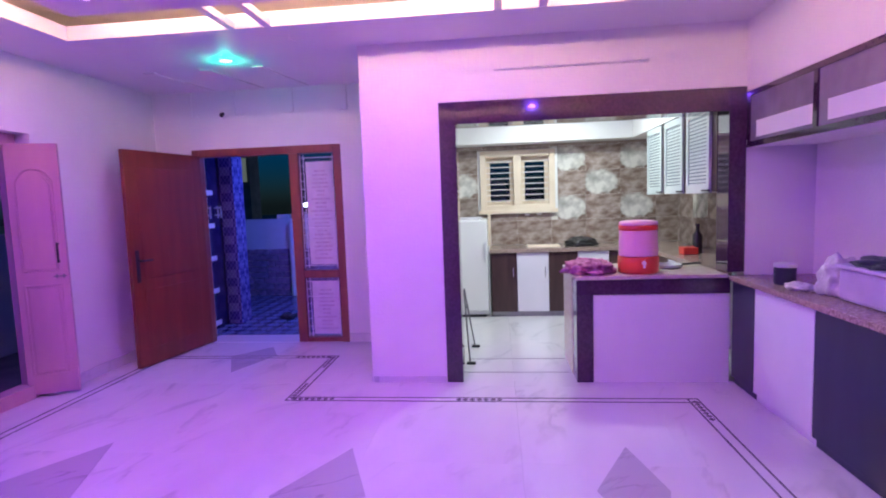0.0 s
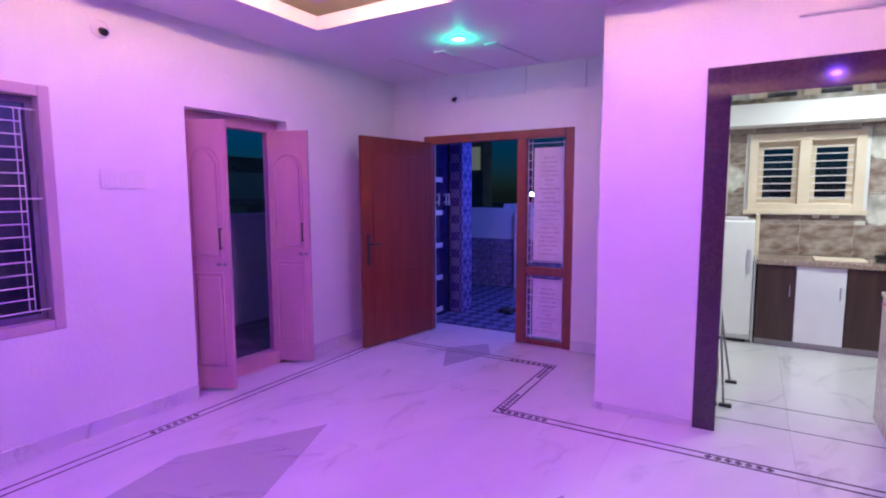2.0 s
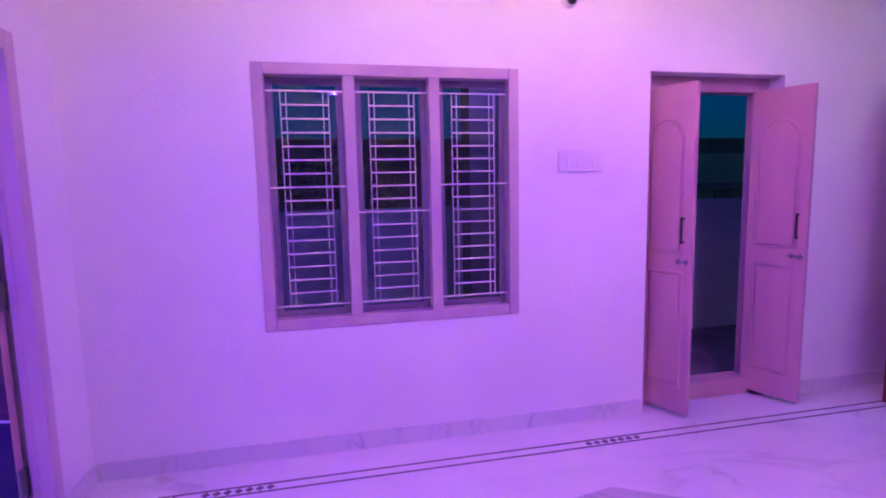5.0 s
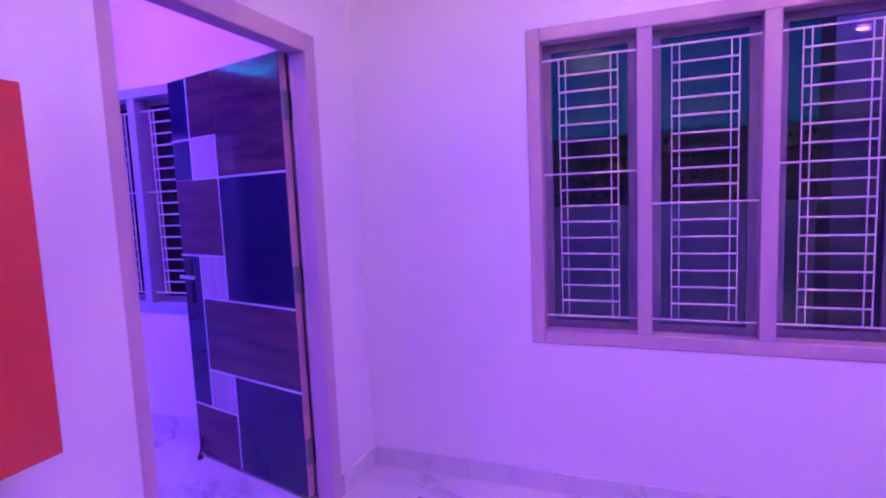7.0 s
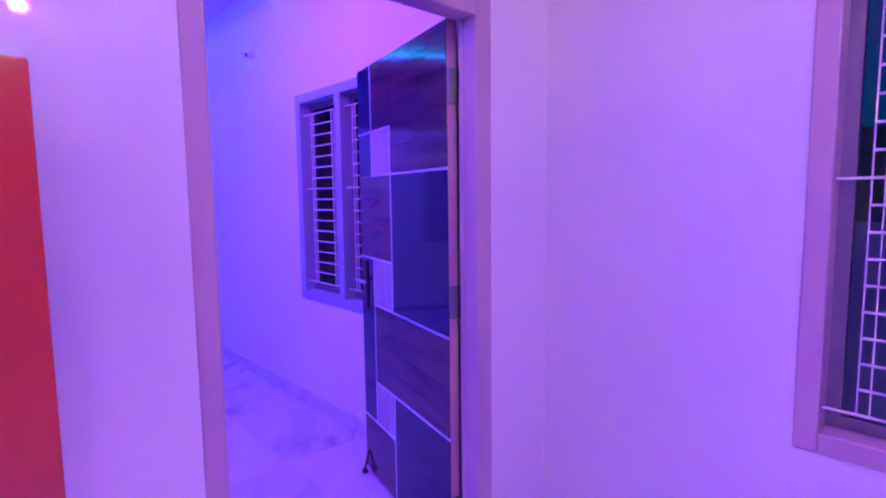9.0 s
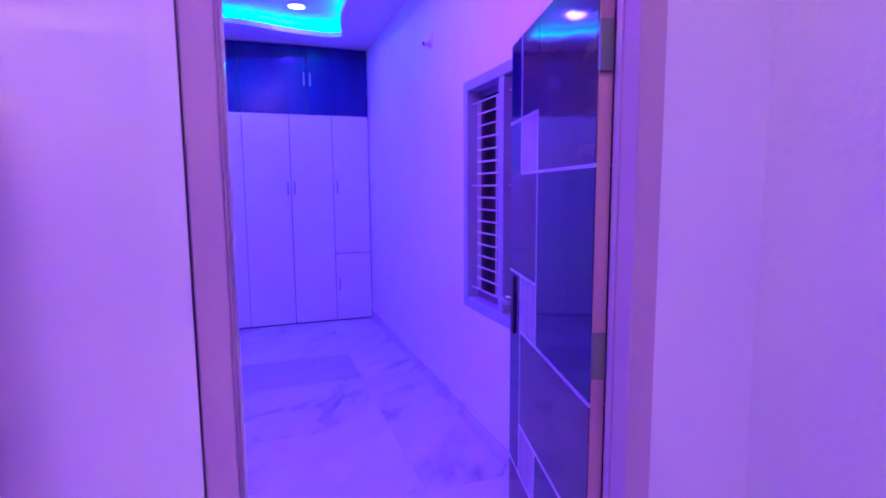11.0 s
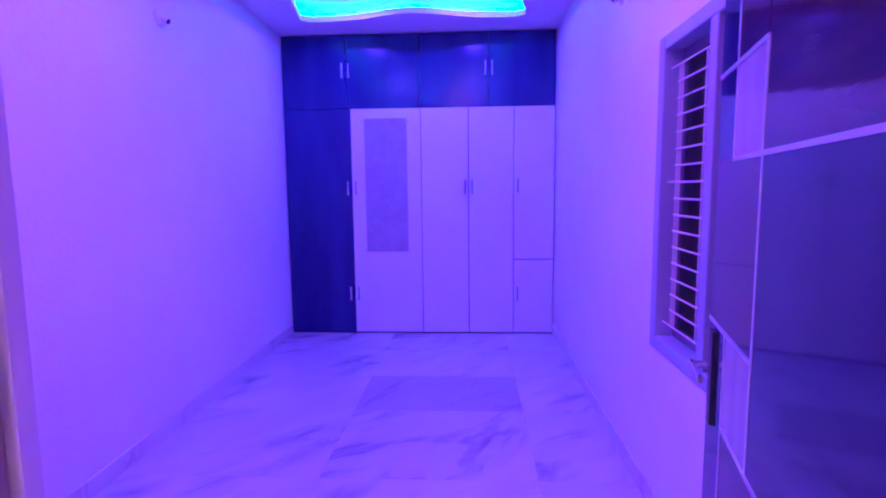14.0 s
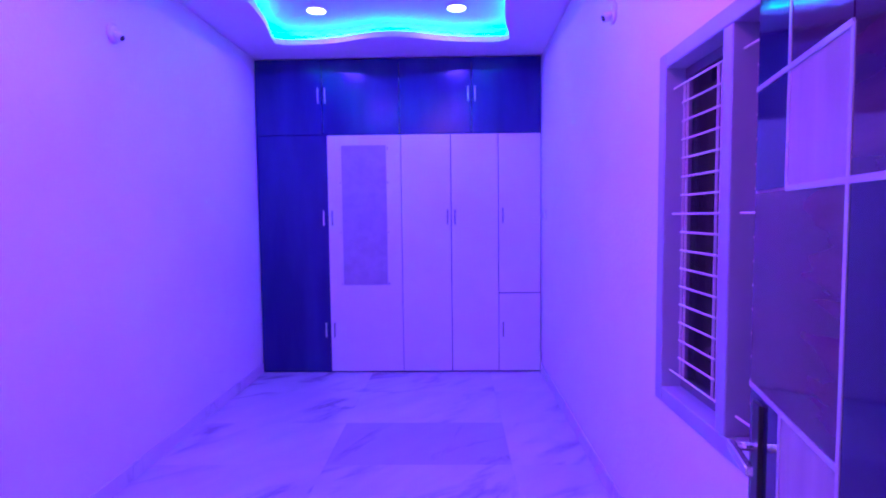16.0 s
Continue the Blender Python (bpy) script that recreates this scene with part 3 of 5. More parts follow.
def arched_leaf(parent, hinge, ang, width, height, mat, mirror=1):
    """A panelled leaf with an arched upper panel, turned about its hinge."""
    t = 0.035
    m = Matrix.Translation(hinge) @ Matrix.Rotation(ang, 4, "Z")

    def put(name, bm, mt, p, label=""):
        bmesh.ops.transform(bm, matrix=m, verts=bm.verts)
        return part(name, bm, mt, p, label)

    leaf = put("door_leaf", boxes((0, width, -t / 2, t / 2, 0, height), bevel=0.003), mat, parent)
    for side in (1, -1):
        y = side * t / 2
        b = bmesh.new()
        x0, x1 = 0.075, width - 0.075
        box(b, x0, x1, y - 0.012, y + 0.012, 0.18, 0.86, bevel=0.010)
        put("lower_panel", b, mat, leaf)
        b = bmesh.new()
        pts = [(x0, 1.02), (x1, 1.02), (x1, height - 0.32)]
        for k in range(9):
            u = k / 8
            pts.append((x1 + (x0 - x1) * u, height - 0.32 + 0.10 * math.sin(math.pi * u) ** 0.8))
        lo = [b.verts.new((px, y - 0.012, pz)) for px, pz in pts]
        hi = [b.verts.new((px, y + 0.012, pz)) for px, pz in pts]
        b.faces.new(lo)
        b.faces.new(list(reversed(hi)))
        for k in range(len(pts)):
            b.faces.new((lo[k], hi[k], hi[(k + 1) % len(pts)], lo[(k + 1) % len(pts)]))
        bmesh.ops.recalc_face_normals(b, faces=b.faces)
        put("upper_panel", b, mat, leaf)
        for nm, ring in (("lower_moulding", [(x0 - 0.02, 0.16), (x1 + 0.02, 0.16), (x1 + 0.02, 0.88), (x0 - 0.02, 0.88)]), ("upper_moulding", [(x0 - 0.02, 1.0), (x1 + 0.02, 1.0)] + [(px + (0.02 if px > (x0 + x1) / 2 else -0.02 if px < (x0 + x1) / 2 else 0), pz + 0.02) for px, pz in pts[2:]])):
            b = bmesh.new()
            for (ax_, az_), (bx_, bz_) in zip(ring, ring[1:] + ring[:1]):
                rod(b, (ax_, y, az_), (bx_, y, bz_), 0.009, 6)
            put(nm, b, mat, leaf)
    side = mirror
    b = bmesh.new()
    y = side * (t / 2 + 0.03)
    rod(b, (width - 0.05, y, 1.06), (width - 0.05, y, 1.22), 0.008)
    rod(b, (width - 0.05, side * t / 2, 1.07), (width - 0.05, y, 1.07), 0.006)
    rod(b, (width - 0.05, side * t / 2, 1.21), (width - 0.05, y, 1.21), 0.006)
    put("door_handle", b, DARK_METAL, leaf)
    b = bmesh.new()
    rod(b, (width - 0.10, side * (t / 2 + 0.010), 0.95), (width - 0.01, side * (t / 2 + 0.010), 0.95), 0.005)
    box(b, width - 0.085, width - 0.075, side * t / 2, side * (t / 2 + 0.014), 0.935, 0.965)
    box(b, width - 0.035, width - 0.025, side * t / 2, side * (t / 2 + 0.014), 0.935, 0.965)
    put("latch", b, GREY_METAL, leaf)
    return leaf


side_door = thing("door_2", (-5.1, 3.81, 0), "pink-primed double door standing open in the outer wall", "door")
side_door["kind"] = "structure"
y0, y1 = D2[0], D2[1]
part("door_frame", boxes((-5.25, -5.14, y0, y0 + 0.07, 0, 2.11), (-5.25, -5.14, y1 - 0.07, y1, 0, 2.11), (-5.25, -5.14, y0 + 0.07, y1 - 0.07, 2.02, 2.11), (-5.26, -5.12, y0 + 0.07, y1 - 0.07, 0, 0.11), bevel=0.004), PINK_WOOD, side_door)
arched_leaf(side_door, (-5.18, y0 + 0.075, 0.03), radians(22), 0.345, 2.0, PINK_WOOD, -1)
arched_leaf(side_door, (-5.17, y1 - 0.085, 0.03), radians(22), 0.36, 2.0, PINK_WOOD, -1)

main_door = thing("door_1", (-3.8, 5.9, 0), "teak main door standing open beside a grilled side panel", "door")
main_door["kind"] = "structure"
fy0, fy1 = 5.84, 5.94
part("door_frame", boxes((-4.62, -4.54, fy0, fy1, 0, 2.10), (-3.07, -2.99, fy0, fy1, 0, 2.10), (-4.54, -3.07, fy0 + 0.001, fy1, 2.02, 2.10), (-3.55, -3.45, fy0 + 0.002, fy1, 0.004, 2.02),
                         (-3.45, -3.07, fy0 + 0.003, fy1, 0.70, 0.78), (-3.45, -3.07, fy0 + 0.003, fy1, 0.004, 0.05), bevel=0.005), TEAK_FRAME, main_door, "red-brown teak frame")
g = bmesh.new()
for za, zb, rows_ in ((0.80, 2.0, 15), (0.06, 0.69, 8)):
    for k in range(rows_):
        z = za + 0.03 + k * (zb - za - 0.06) / (rows_ - 1)
        rod(g, (-3.44, fy0 + 0.03, z), (-3.40 if k not in (0, 5, rows_ - 1) else -3.08, fy0 + 0.03, z), 0.004, 6)
    for x in (-3.44, -3.40, -3.09):
        rod(g, (x, fy0 + 0.03, za), (x, fy0 + 0.03, zb), 0.004, 6)
part("grille", g, STEEL_BAR, main_door, "white painted steel grille")
for za, zb in ((0.84, 1.93), (0.08, 0.66)):
    card = part("poster", boxes((-3.39, -3.09, fy0 + 0.05, fy0 + 0.054, za, zb)), PAPER, main_door, "sheet of printed paper behind the grille")
    ink = bmesh.new()
    rng = random.Random(3)
    z = zb - 0.09
    while z > za + 0.06:
        wdt = rng.uniform(0.08, 0.24)
        box(ink, -3.24 - wdt / 2, -3.24 + wdt / 2, fy0 + 0.048, fy0 + 0.05, z - 0.018, z)
        z -= 0.042
    part("print", ink, INK, card)
    part("pane", boxes((-3.45, -3.07, fy0 + 0.06, fy0 + 0.066, za - 0.03, zb + 0.05)), CLEAR, main_door)
leaf_turn = math.atan2(4.89 - 5.84, -4.705 + 4.53)
lm = Matrix.Translation((-4.53, 5.84, 0.015)) @ Matrix.Rotation(leaf_turn, 4, "Z")


def put_leaf(name, bm, mat, p, label="", mm=lm):
    bmesh.ops.transform(bm, matrix=mm, verts=bm.verts)
    return part(name, bm, mat, p, label)


LW = 0.966
leaf = put_leaf("door_leaf", boxes((0, LW, -0.04, 0, 0, 2.02), bevel=0.003), TEAK, main_door, "glossy red-brown veneered door leaf")
for side_y in (0.0, -0.04):
    o = 0.004 if side_y == 0 else -0.004
    b = boxes((0.13, LW - 0.13, side_y - 0.004, side_y + 0.004, 0.82, 1.86), (0.13, LW - 0.13, side_y - 0.004, side_y + 0.004, 0.16, 0.72), bevel=0.003)
    put_leaf("raised_panel", b, TEAK, leaf)
    b = bmesh.new()
    sgn = 1 if side_y == 0 else -1
    box(b, LW - 0.085, LW - 0.045, side_y, side_y + sgn * 0.008, 0.80, 1.10, bevel=0.002)
    rod(b, (LW - 0.08, side_y, 1.0), (LW - 0.08, side_y + sgn * 0.05, 1.0), 0.009)
    rod(b, (LW - 0.08, side_y + sgn * 0.05, 1.0), (LW - 0.19, side_y + sgn * 0.05, 1.0), 0.009)
    put_leaf("door_handle", b, DARK_METAL, leaf)

# bedroom door
bed_door = thing("door_3", (-4.2, 0.16, 0), "laminate bedroom door with silver strips standing open", "door")
bed_door["kind"] = "structure"
part("door_frame", boxes((-4.687, -4.614, 0.145, 0.232, 0, 2.11), (-3.748, -3.690, 0.151, 0.208, 0, 2.11), (-4.614, -3.748, 0.145, 0.231, 2.03, 2.11), (-4.687, -4.66, 0.09, 0.144, 0, 2.11), (-4.66, -3.762, 0.09, 0.144, 2.06, 2.11), bevel=0.004), FRAME_WOOD, bed_door, "pale pink painted frame")
part("frame_moulding", boxes((-3.755, -3.7482, 0.178, 0.186, 0, 2.03), (-3.753, -3.7482, 0.192, 0.199, 0, 2.03), (-4.6135, -4.611, 0.165, 0.175, 0, 2.03), bevel=0.0015), FRAME_WOOD, bed_door)
# Black strip imitates the shade in the open gap between frame and wall.
part("gap_shade", boxes((-3.6895, -3.6885, 0.19, 0.2065, 0, 2.11)), BLACK_PLASTIC, bed_door, "black strip standing in for the shade in the gap beside the frame")
part("reveal", boxes((-3.760, -3.645, 0.144, 0.150, 0, 2.11), (-3.688, -3.645, 0.151, 0.2199, 0, 2.11)), GLOSS_WALL, bed_door, "painted plaster edge of the wall")
ang = math.atan2(-0.79 - 0.105, -4.817 + 4.600)
bl = Matrix.Translation((-4.600, 0.105, 0.02)) @ Matrix.Rotation(ang, 4, "Z")
# in the leaf's own axes x runs from the hinge to the free edge and +y is the face seen from the doorway
BW, BH = 0.90, 2.03
bleaf = put_leaf("door_leaf", boxes((0, BW, -0.036, 0, 0, BH), bevel=0.002), PINK_WOOD, bed_door, "laminate-faced leaf with a pinkish wooden edge", bl)
U, V = 0.51, 0.73
T1, T2, T3, T4, T5, T6 = 1.72, 1.515, 1.12, 0.895, 0.505, 0.295
faces = [("walnut_panel", LEAF_WOOD, (0, U, T2, BH)), ("dark_panel", LEAF_DARK, (V, BW, T1, BH)), ("walnut_panel", LEAF_WOOD, (U, V, T1, BH)), ("pale_panel", LEAF_WHITE, (U, V, T2, T1)),
         ("dark_panel", LEAF_DARK, (V, BW, T2, T1)), ("walnut_panel", LEAF_WOOD, (U, BW, T3, T2)), ("dark_panel", LEAF_DARK, (0, U, T4, T2)), ("pale_panel", LEAF_WHITE, (U, V, T4, T3)),
         ("dark_panel", LEAF_DARK, (V, BW, T6, T3)), ("walnut_panel", LEAF_WOOD, (0, V, T5, T4)), ("dark_panel", LEAF_DARK, (0, U, 0, T5)), ("pale_panel", LEAF_WHITE, (U, V, T6, T5)), ("walnut_panel", LEAF_WOOD, (U, BW, 0, T6))]
for name, mat, (a, b, c, d) in faces:
    put_leaf(name, boxes((a + 0.003, b - 0.003, 0.0005, 0.0035, c + 0.003, d - 0.003)), mat, bleaf, "", bl)
    put_leaf(name, boxes((a + 0.003, b - 0.003, -0.0395, -0.0365, c + 0.003, d - 0.003)), mat, bleaf, "", bl)
strips = bmesh.new()
for a, b, c, d in ((U, BW, T1, T1), (0, V, T2, T2), (V, V, T2, BH), (U, U, T4, T1), (U, BW, T3, T3), (0, V, T4, T4), (V, V, T6, T3), (0, V, T5, T5), (U, BW, T6, T6), (U, U, 0, T5)):
    w_ = 0.005
    box(strips, a - w_ if a == b else a, b + w_ if a == b else b, 0.0, 0.005 if a == b else 0.0058, c - w_ if c == d else c, d + w_ if c == d else d)
put_leaf("silver_strips", strips, SILVER, bleaf, "thin silver strips between the panels", bl)
for sgn, y in ((1, 0.0), (-1, -0.036)):
    b = boxes((0.815, 0.855, y, y + sgn * 0.012, 0.86, 1.10), bevel=0.002)
    put_leaf("lock_plate", b, DARK_METAL, bleaf, "", bl)
    b = bmesh.new()
    rod(b, (0.835, y, 1.01), (0.835, y + sgn * 0.055, 1.01), 0.009)
    box(b, 0.72, 0.845, y + sgn * 0.045, y + sgn * 0.06, 1.0, 1.02, bevel=0.003)
    put_leaf("door_handle", b, CHROME, bleaf, "", bl)
for z in (1.80, 1.03, 0.22):
    put_leaf("hinge", boxes((-0.012, 0.028, -0.042, -0.036, z - 0.06, z + 0.06), (-0.014, -0.002, -0.03, 0.004, z - 0.06, z + 0.06)), GREY_METAL, bleaf, "", bl)
b = bmesh.new()
rod(b, (0.86, 0.006, 0.10), (0.86, 0.03, -0.0), 0.006)
lathe(b, [(0.014, 0), (0.016, 0.012), (0.01, 0.024)], (0.86, 0.03, -0.017))
put_leaf("door_stop", b, DARK_METAL, bleaf, "", bl)


# ---- wardrobe ----
wardrobe = thing("wardrobe", (-3.68, -4.97, 0), "built-in wardrobe with white doors and dark laminate surround", "wardrobe")
WY = -4.67
for nm, row in (("bottom_board", (-5.015, -2.335, -5.265, WY - 0.022, 0, 0.03)), ("top_board", (-5.015, -2.335, -5.265, WY - 0.022, 2.94, 2.975)), ("side_panel", (-5.015, -4.997, -5.265, WY - 0.022, 0.03, 2.94)),
                ("side_panel", (-2.353, -2.335, -5.265, WY - 0.022, 0.03, 2.94)), ("shelf", (-4.997, -2.353, -5.249, WY - 0.022, 2.27, 2.29)), ("back_board", (-4.997, -2.353, -5.265, -5.25, 0.03, 2.27))):
    part(nm, boxes(row), NAVY_LAM, wardrobe)
FR = WY - 0.002


def wardrobe_door(x0, x1, z0, z1, mat, handles, label):
    d = part("door", boxes((x0 + 0.0015, x1 - 0.0015, FR - 0.018, FR, z0 + 0.002, z1 - 0.002), bevel=0.0015), mat, wardrobe, label)
    for hx_, hz in handles:
        b = bmesh.new()
        rod(b, (hx_, FR + 0.028, hz - 0.07), (hx_, FR + 0.028, hz + 0.07), 0.006)
        rod(b, (hx_, FR, hz - 0.055), (hx_, FR + 0.028, hz - 0.055), 0.005)
        rod(b, (hx_, FR, hz + 0.055), (hx_, FR + 0.028, hz + 0.055), 0.005)
        part("handle", b, SILVER if mat is NAVY_LAM else GREY_METAL, d, "slim brushed metal bar handle")
    return d


wardrobe_door(-3.002, -2.337, 0.012, 2.268, NAVY_LAM, [(-2.965, 1.49), (-2.965, 0.42)], "tall dark blue-black door")
mdoor = wardrobe_door(-3.70, -3.004, 0.012, 2.268, WHITE_LAM, [(-3.045, 1.49), (-3.045, 0.42)], "tall white door with a frosted mirror panel")
mirror = part("mirror_panel", boxes((-3.56, -3.14, FR + 0.001, FR + 0.006, 0.85, 2.17), bevel=0.001), FROSTED, mdoor, "greyish covered mirror panel")
for x in (-3.575, -3.125):
    for z in (0.86, 1.35, 1.82, 2.14):
        part("clip", rod(bmesh.new(), (x, FR, z), (x, FR + 0.009, z), 0.007), CHROME, mdoor)

wardrobe_door(-4.168, -3.702, 0.012, 2.268, WHITE_LAM, [(-4.135, 1.49)], "tall white door")
wardrobe_door(-4.615, -4.172, 0.012, 2.268, WHITE_LAM, [(-4.205, 1.49)], "tall white door")
wardrobe_door(-5.013, -4.618, 0.765, 2.268, WHITE_LAM, [(-4.655, 1.50)], "upper white door")
wardrobe_door(-5.013, -4.618, 0.012, 0.761, WHITE_LAM, [(-4.655, 0.42)], "lower white door")
for x0, x1, h in ((-2.966, -2.337, -2.935), (-3.69, -2.968, -3.0), (-4.368, -3.692, -4.337), (-5.013, -4.37, -4.40)):
    wardrobe_door(x0, x1, 2.272, 2.972, NAVY_LAM, [(h, 2.63)], "dark loft door")


# ---- lamps, hooks, switches ----
def downlight(x, y, z, mat, label, r=0.055):
    d = thing("downlight", (x, y, z), label, "ceiling light", "downlights")
    part("trim_ring", lathe(bmesh.new(), [(r + 0.012, 0.0), (r + 0.014, -0.004), (r, -0.008), (r - 0.002, -0.004), (r - 0.002, 0.0)], (x, y, z)), WHITE_PLASTIC, d)
    part("lens", lathe(bmesh.new(), [(r - 0.004, -0.002), (r - 0.004, -0.005)], (x, y, z)), mat, d, "glowing lens")
    return d


# Fittings for all four, including the added pair at y 1.6.
for x, y, c in HALL_LAMPS:
    downlight(x, y, HALL_Z, LENS_PINK, "round pink LED downlight in the false ceiling; the two at y 1.6 are added")
downlight(-3.60, 4.75, HALL_Z, LENS_GREEN, "round green LED downlight by the main door")
for x in (-3.13, -4.23):
    for y in (-3.9, -1.7):
        downlight(x, y, BED_Z + 0.14, LENS_WHITE, "round white downlight in the blue-lit recess", 0.075)
downlight(-2.9, -0.7, BED_Z, LENS_PINK, "round pink downlight in the bedroom ceiling")


def wall_socket(loc, n, label):
    """A round box with a short bulb holder that points out along n."""
    n = Vector(n)
    turn = n.to_track_quat("Z", "Y").to_matrix().to_4x4()
    t = thing("bulb_holder", loc, label, "bulb holder", "bulb holders on the walls")
    part("base", lathe(bmesh.new(), [(0.055, 0), (0.055, 0.008), (0.04, 0.016)], loc, 20, turn), WHITE_PLASTIC, t)
    tilt = (n + Vector((0, 0, -0.5))).normalized().to_track_quat("Z", "Y").to_matrix().to_4x4()
    part("holder", lathe(bmesh.new(), [(0.016, 0.008), (0.018, 0.03), (0.022, 0.034), (0.022, 0.06), (0.017, 0.06)], loc, 16, tilt), DARK_METAL if label.startswith("dark") else WHITE_PLASTIC, t)
    part("socket", lathe(bmesh.new(), [(0.015, 0.0601), (0.015, 0.064)], loc, 16, tilt), BLACK_PLASTIC, t)


wall_socket((-5.02, 2.81, 2.49), (1, 0, 0), "dark bulb holder on a white round base")
wall_socket((-4.23, 5.85, 2.47), (0, -1, 0), "dark bulb holder above the main door")
wall_socket((-5.02, -2.45, 2.52), (1, 0, 0), "white bulb holder above the bedroom window")
wall_socket((-2.33, -2.60, 2.515), (-1, 0, 0), "white bulb holder on a round base")


def switchboard(x, y0, y1, z0, z1, label, n=4):
    t = thing("switchboard", (x, (y0 + y1) / 2, z0), label, "switchboard")
    part("plate", boxes((x + 0.001, x + 0.012, y0, y1, z0, z1), bevel=0.003), WHITE_PLASTIC, t)
    w_ = (y1 - y0 - 0.03) / n
    for k in range(n):
        a = y0 + 0.015 + k * w_
        part("switch", boxes((x + 0.0122, x + 0.018, a + 0.004, a + w_ - 0.004, z0 + 0.02, z1 - 0.02), bevel=0.002), WHITE_PLASTIC, t)


switchboard(-5.02, 2.75, 3.03, 1.53, 1.65, "wide white switchboard beside the side door", 8)
switchboard(-5.02, 1.97, 2.06, 2.47, 2.56, "small white junction box high on the wall", 1)
switchboard(-5.02, -4.46, -4.40, 1.46, 1.55, "small white switch beside the wardrobe", 1)

t = thing("meter_box", (-2.455, 4.45 + 0.2, 1.69), "thin grey outline box on the pale pier", "wall box")
part("cover", boxes((-2.452, -2.441, 4.66, 4.82, 1.70, 1.86), bevel=0.003), WHITE_PLASTIC, t)
for x, xl in ((-4.585, -4.52), (-4.10, -4.0), (-3.472, -3.56), (-2.90, -3.0)):
    b = bmesh.new()
    rod(b, (x, 5.843, HALL_Z), (x, 5.843, 2.445), 0.009)
    rod(b, (x, 5.843, 2.445), (xl, 5.843, 2.452), 0.007)
    solo("conduit", b, WHITE_PLASTIC, "white wiring conduit dropping from the ceiling", "conduit", "conduits above the main door")
for x in (-4.44, -3.91, -3.43):
    b = boxes((x - 0.055, x + 0.055, 4.97, 5.02, HALL_Z - 0.012, HALL_Z - 0.001), bevel=0.002)
    rod(b, (x + 0.03, 5.02, HALL_Z - 0.006), (x + 0.16, 5.80, HALL_Z - 0.006), 0.005)
    solo("ceiling_plate", b, WHITE_PLASTIC, "small white plate and conduit on the false ceiling", "ceiling plate", "plates near the main door")
b = bmesh.new()
rod(b, (-1.38, 4.588, 2.455), (-0.24, 4.588, 2.455), 0.009)
for x in (-1.30, -0.32):
    rod(b, (x, 4.60, 2.455), (x, 4.588, 2.455), 0.006)
solo("tube_batten", b, SILVER, "thin metal batten above the kitchen opening", "batten")

def hanging_wire(x, y, z, label):
    b = bmesh.new()
    pts = [Vector((x + 0.025 * math.sin(k * 0.9) * k / 6, y + 0.01 * k, z - 0.011 * k + 0.002 * max(0, k - 5) ** 2)) for k in range(9)]
    for p, q in zip(pts, pts[1:]):
        rod(b, p, q, 0.0025, 5)
    solo("hanging_wire", b, WHITE_PLASTIC, label, "wire")


hanging_wire(-3.23, -4.50, BED_Z, "short curled white wire hanging from the bedroom ceiling")
hanging_wire(-2.79, 4.08, HALL_Z, "short curled white wire hanging by the cove")
red = thing("wall_panel", (-3.10, 0.23, 0.815), "glossy red laminate panel standing off the hall wall on battens", "wall panel")
part("board", boxes((-3.410, -2.75, 0.322, 0.346, 0.858, 1.674), bevel=0.003), RED_GLOSS, red)
part("batten", boxes((-3.30, -2.86, 0.221, 0.321, 1.52, 1.58), (-3.30, -2.86, 0.221, 0.321, 0.95, 1.01)), WHITE_PLASTIC, red, "white batten behind the panel")


# ---- kitchen opening and serving counter ----
surround = thing("door_4", (-0.7, 4.7, 0), "dark maroon granite surround of the kitchen opening", "opening surround")
surround["kind"] = "structure"
F = 4.592
part("jamb", boxes((-1.82, -1.69, F, 4.806, 0, 2.23), bevel=0.002), GRANITE, surround)
part("jamb", boxes((0.335, 0.457, F, 4.806, 0.86, 2.23), bevel=0.002), GRANITE, surround)
part("lintel", boxes((-1.69, 0.335, F, 4.806, 2.06, 2.23), bevel=0.002), GRANITE, surround)
counter = thing("serving_counter", (-0.22, 4.70, 0), "pale half wall edged in dark maroon granite beside the doorway", "serving counter")
part("half_wall", boxes((-0.655, 0.36, 4.604, 4.80, 0, 0.70)), WALL, counter)
part("end_post", boxes((-0.785, -0.657, F, 4.80, 0, 0.70), bevel=0.002), GRANITE, counter)
part("end_facing", boxes((-0.79, -0.70, 4.802, 5.35, 0, 0.81)), BEIGE_STONE, counter)
part("apron", boxes((-0.785, 0.36, F, 4.80, 0.70, 0.82), bevel=0.002), GRANITE, counter)
part("top", boxes((-0.80, 0.333, F - 0.02, 5.35, 0.821, 0.85), bevel=0.004), BEIGE_STONE, counter, "beige stone top")

# hall cabinets on the east side
yb = 4.59
mats = [DARK_LAM, WHITE_LAM, DARK_LAM, WHITE_LAM, DARK_LAM, WHITE_LAM]
run = [(4.59, 4.24), (4.24, 3.54), (3.54, 2.84), (2.84, 2.2), (2.2, 1.6)]
for (b1, b0), mt in zip(run, mats):
    c = thing("base_cabinet", (0.65, (b0 + b1) / 2, 0), ("white" if mt is WHITE_LAM else "dark") + " laminate base cabinet under the sideboard top", "cabinet", "base cabinets in the hall")
    part("body", boxes((0.40, 0.945, b0 + 0.001, b1 - 0.001, 0.0, 0.80)), mt, c)
    d = part("door", boxes((0.372, 0.397, b0 + 0.004, b1 - 0.004, 0.06, 0.795), bevel=0.002), mt, c)
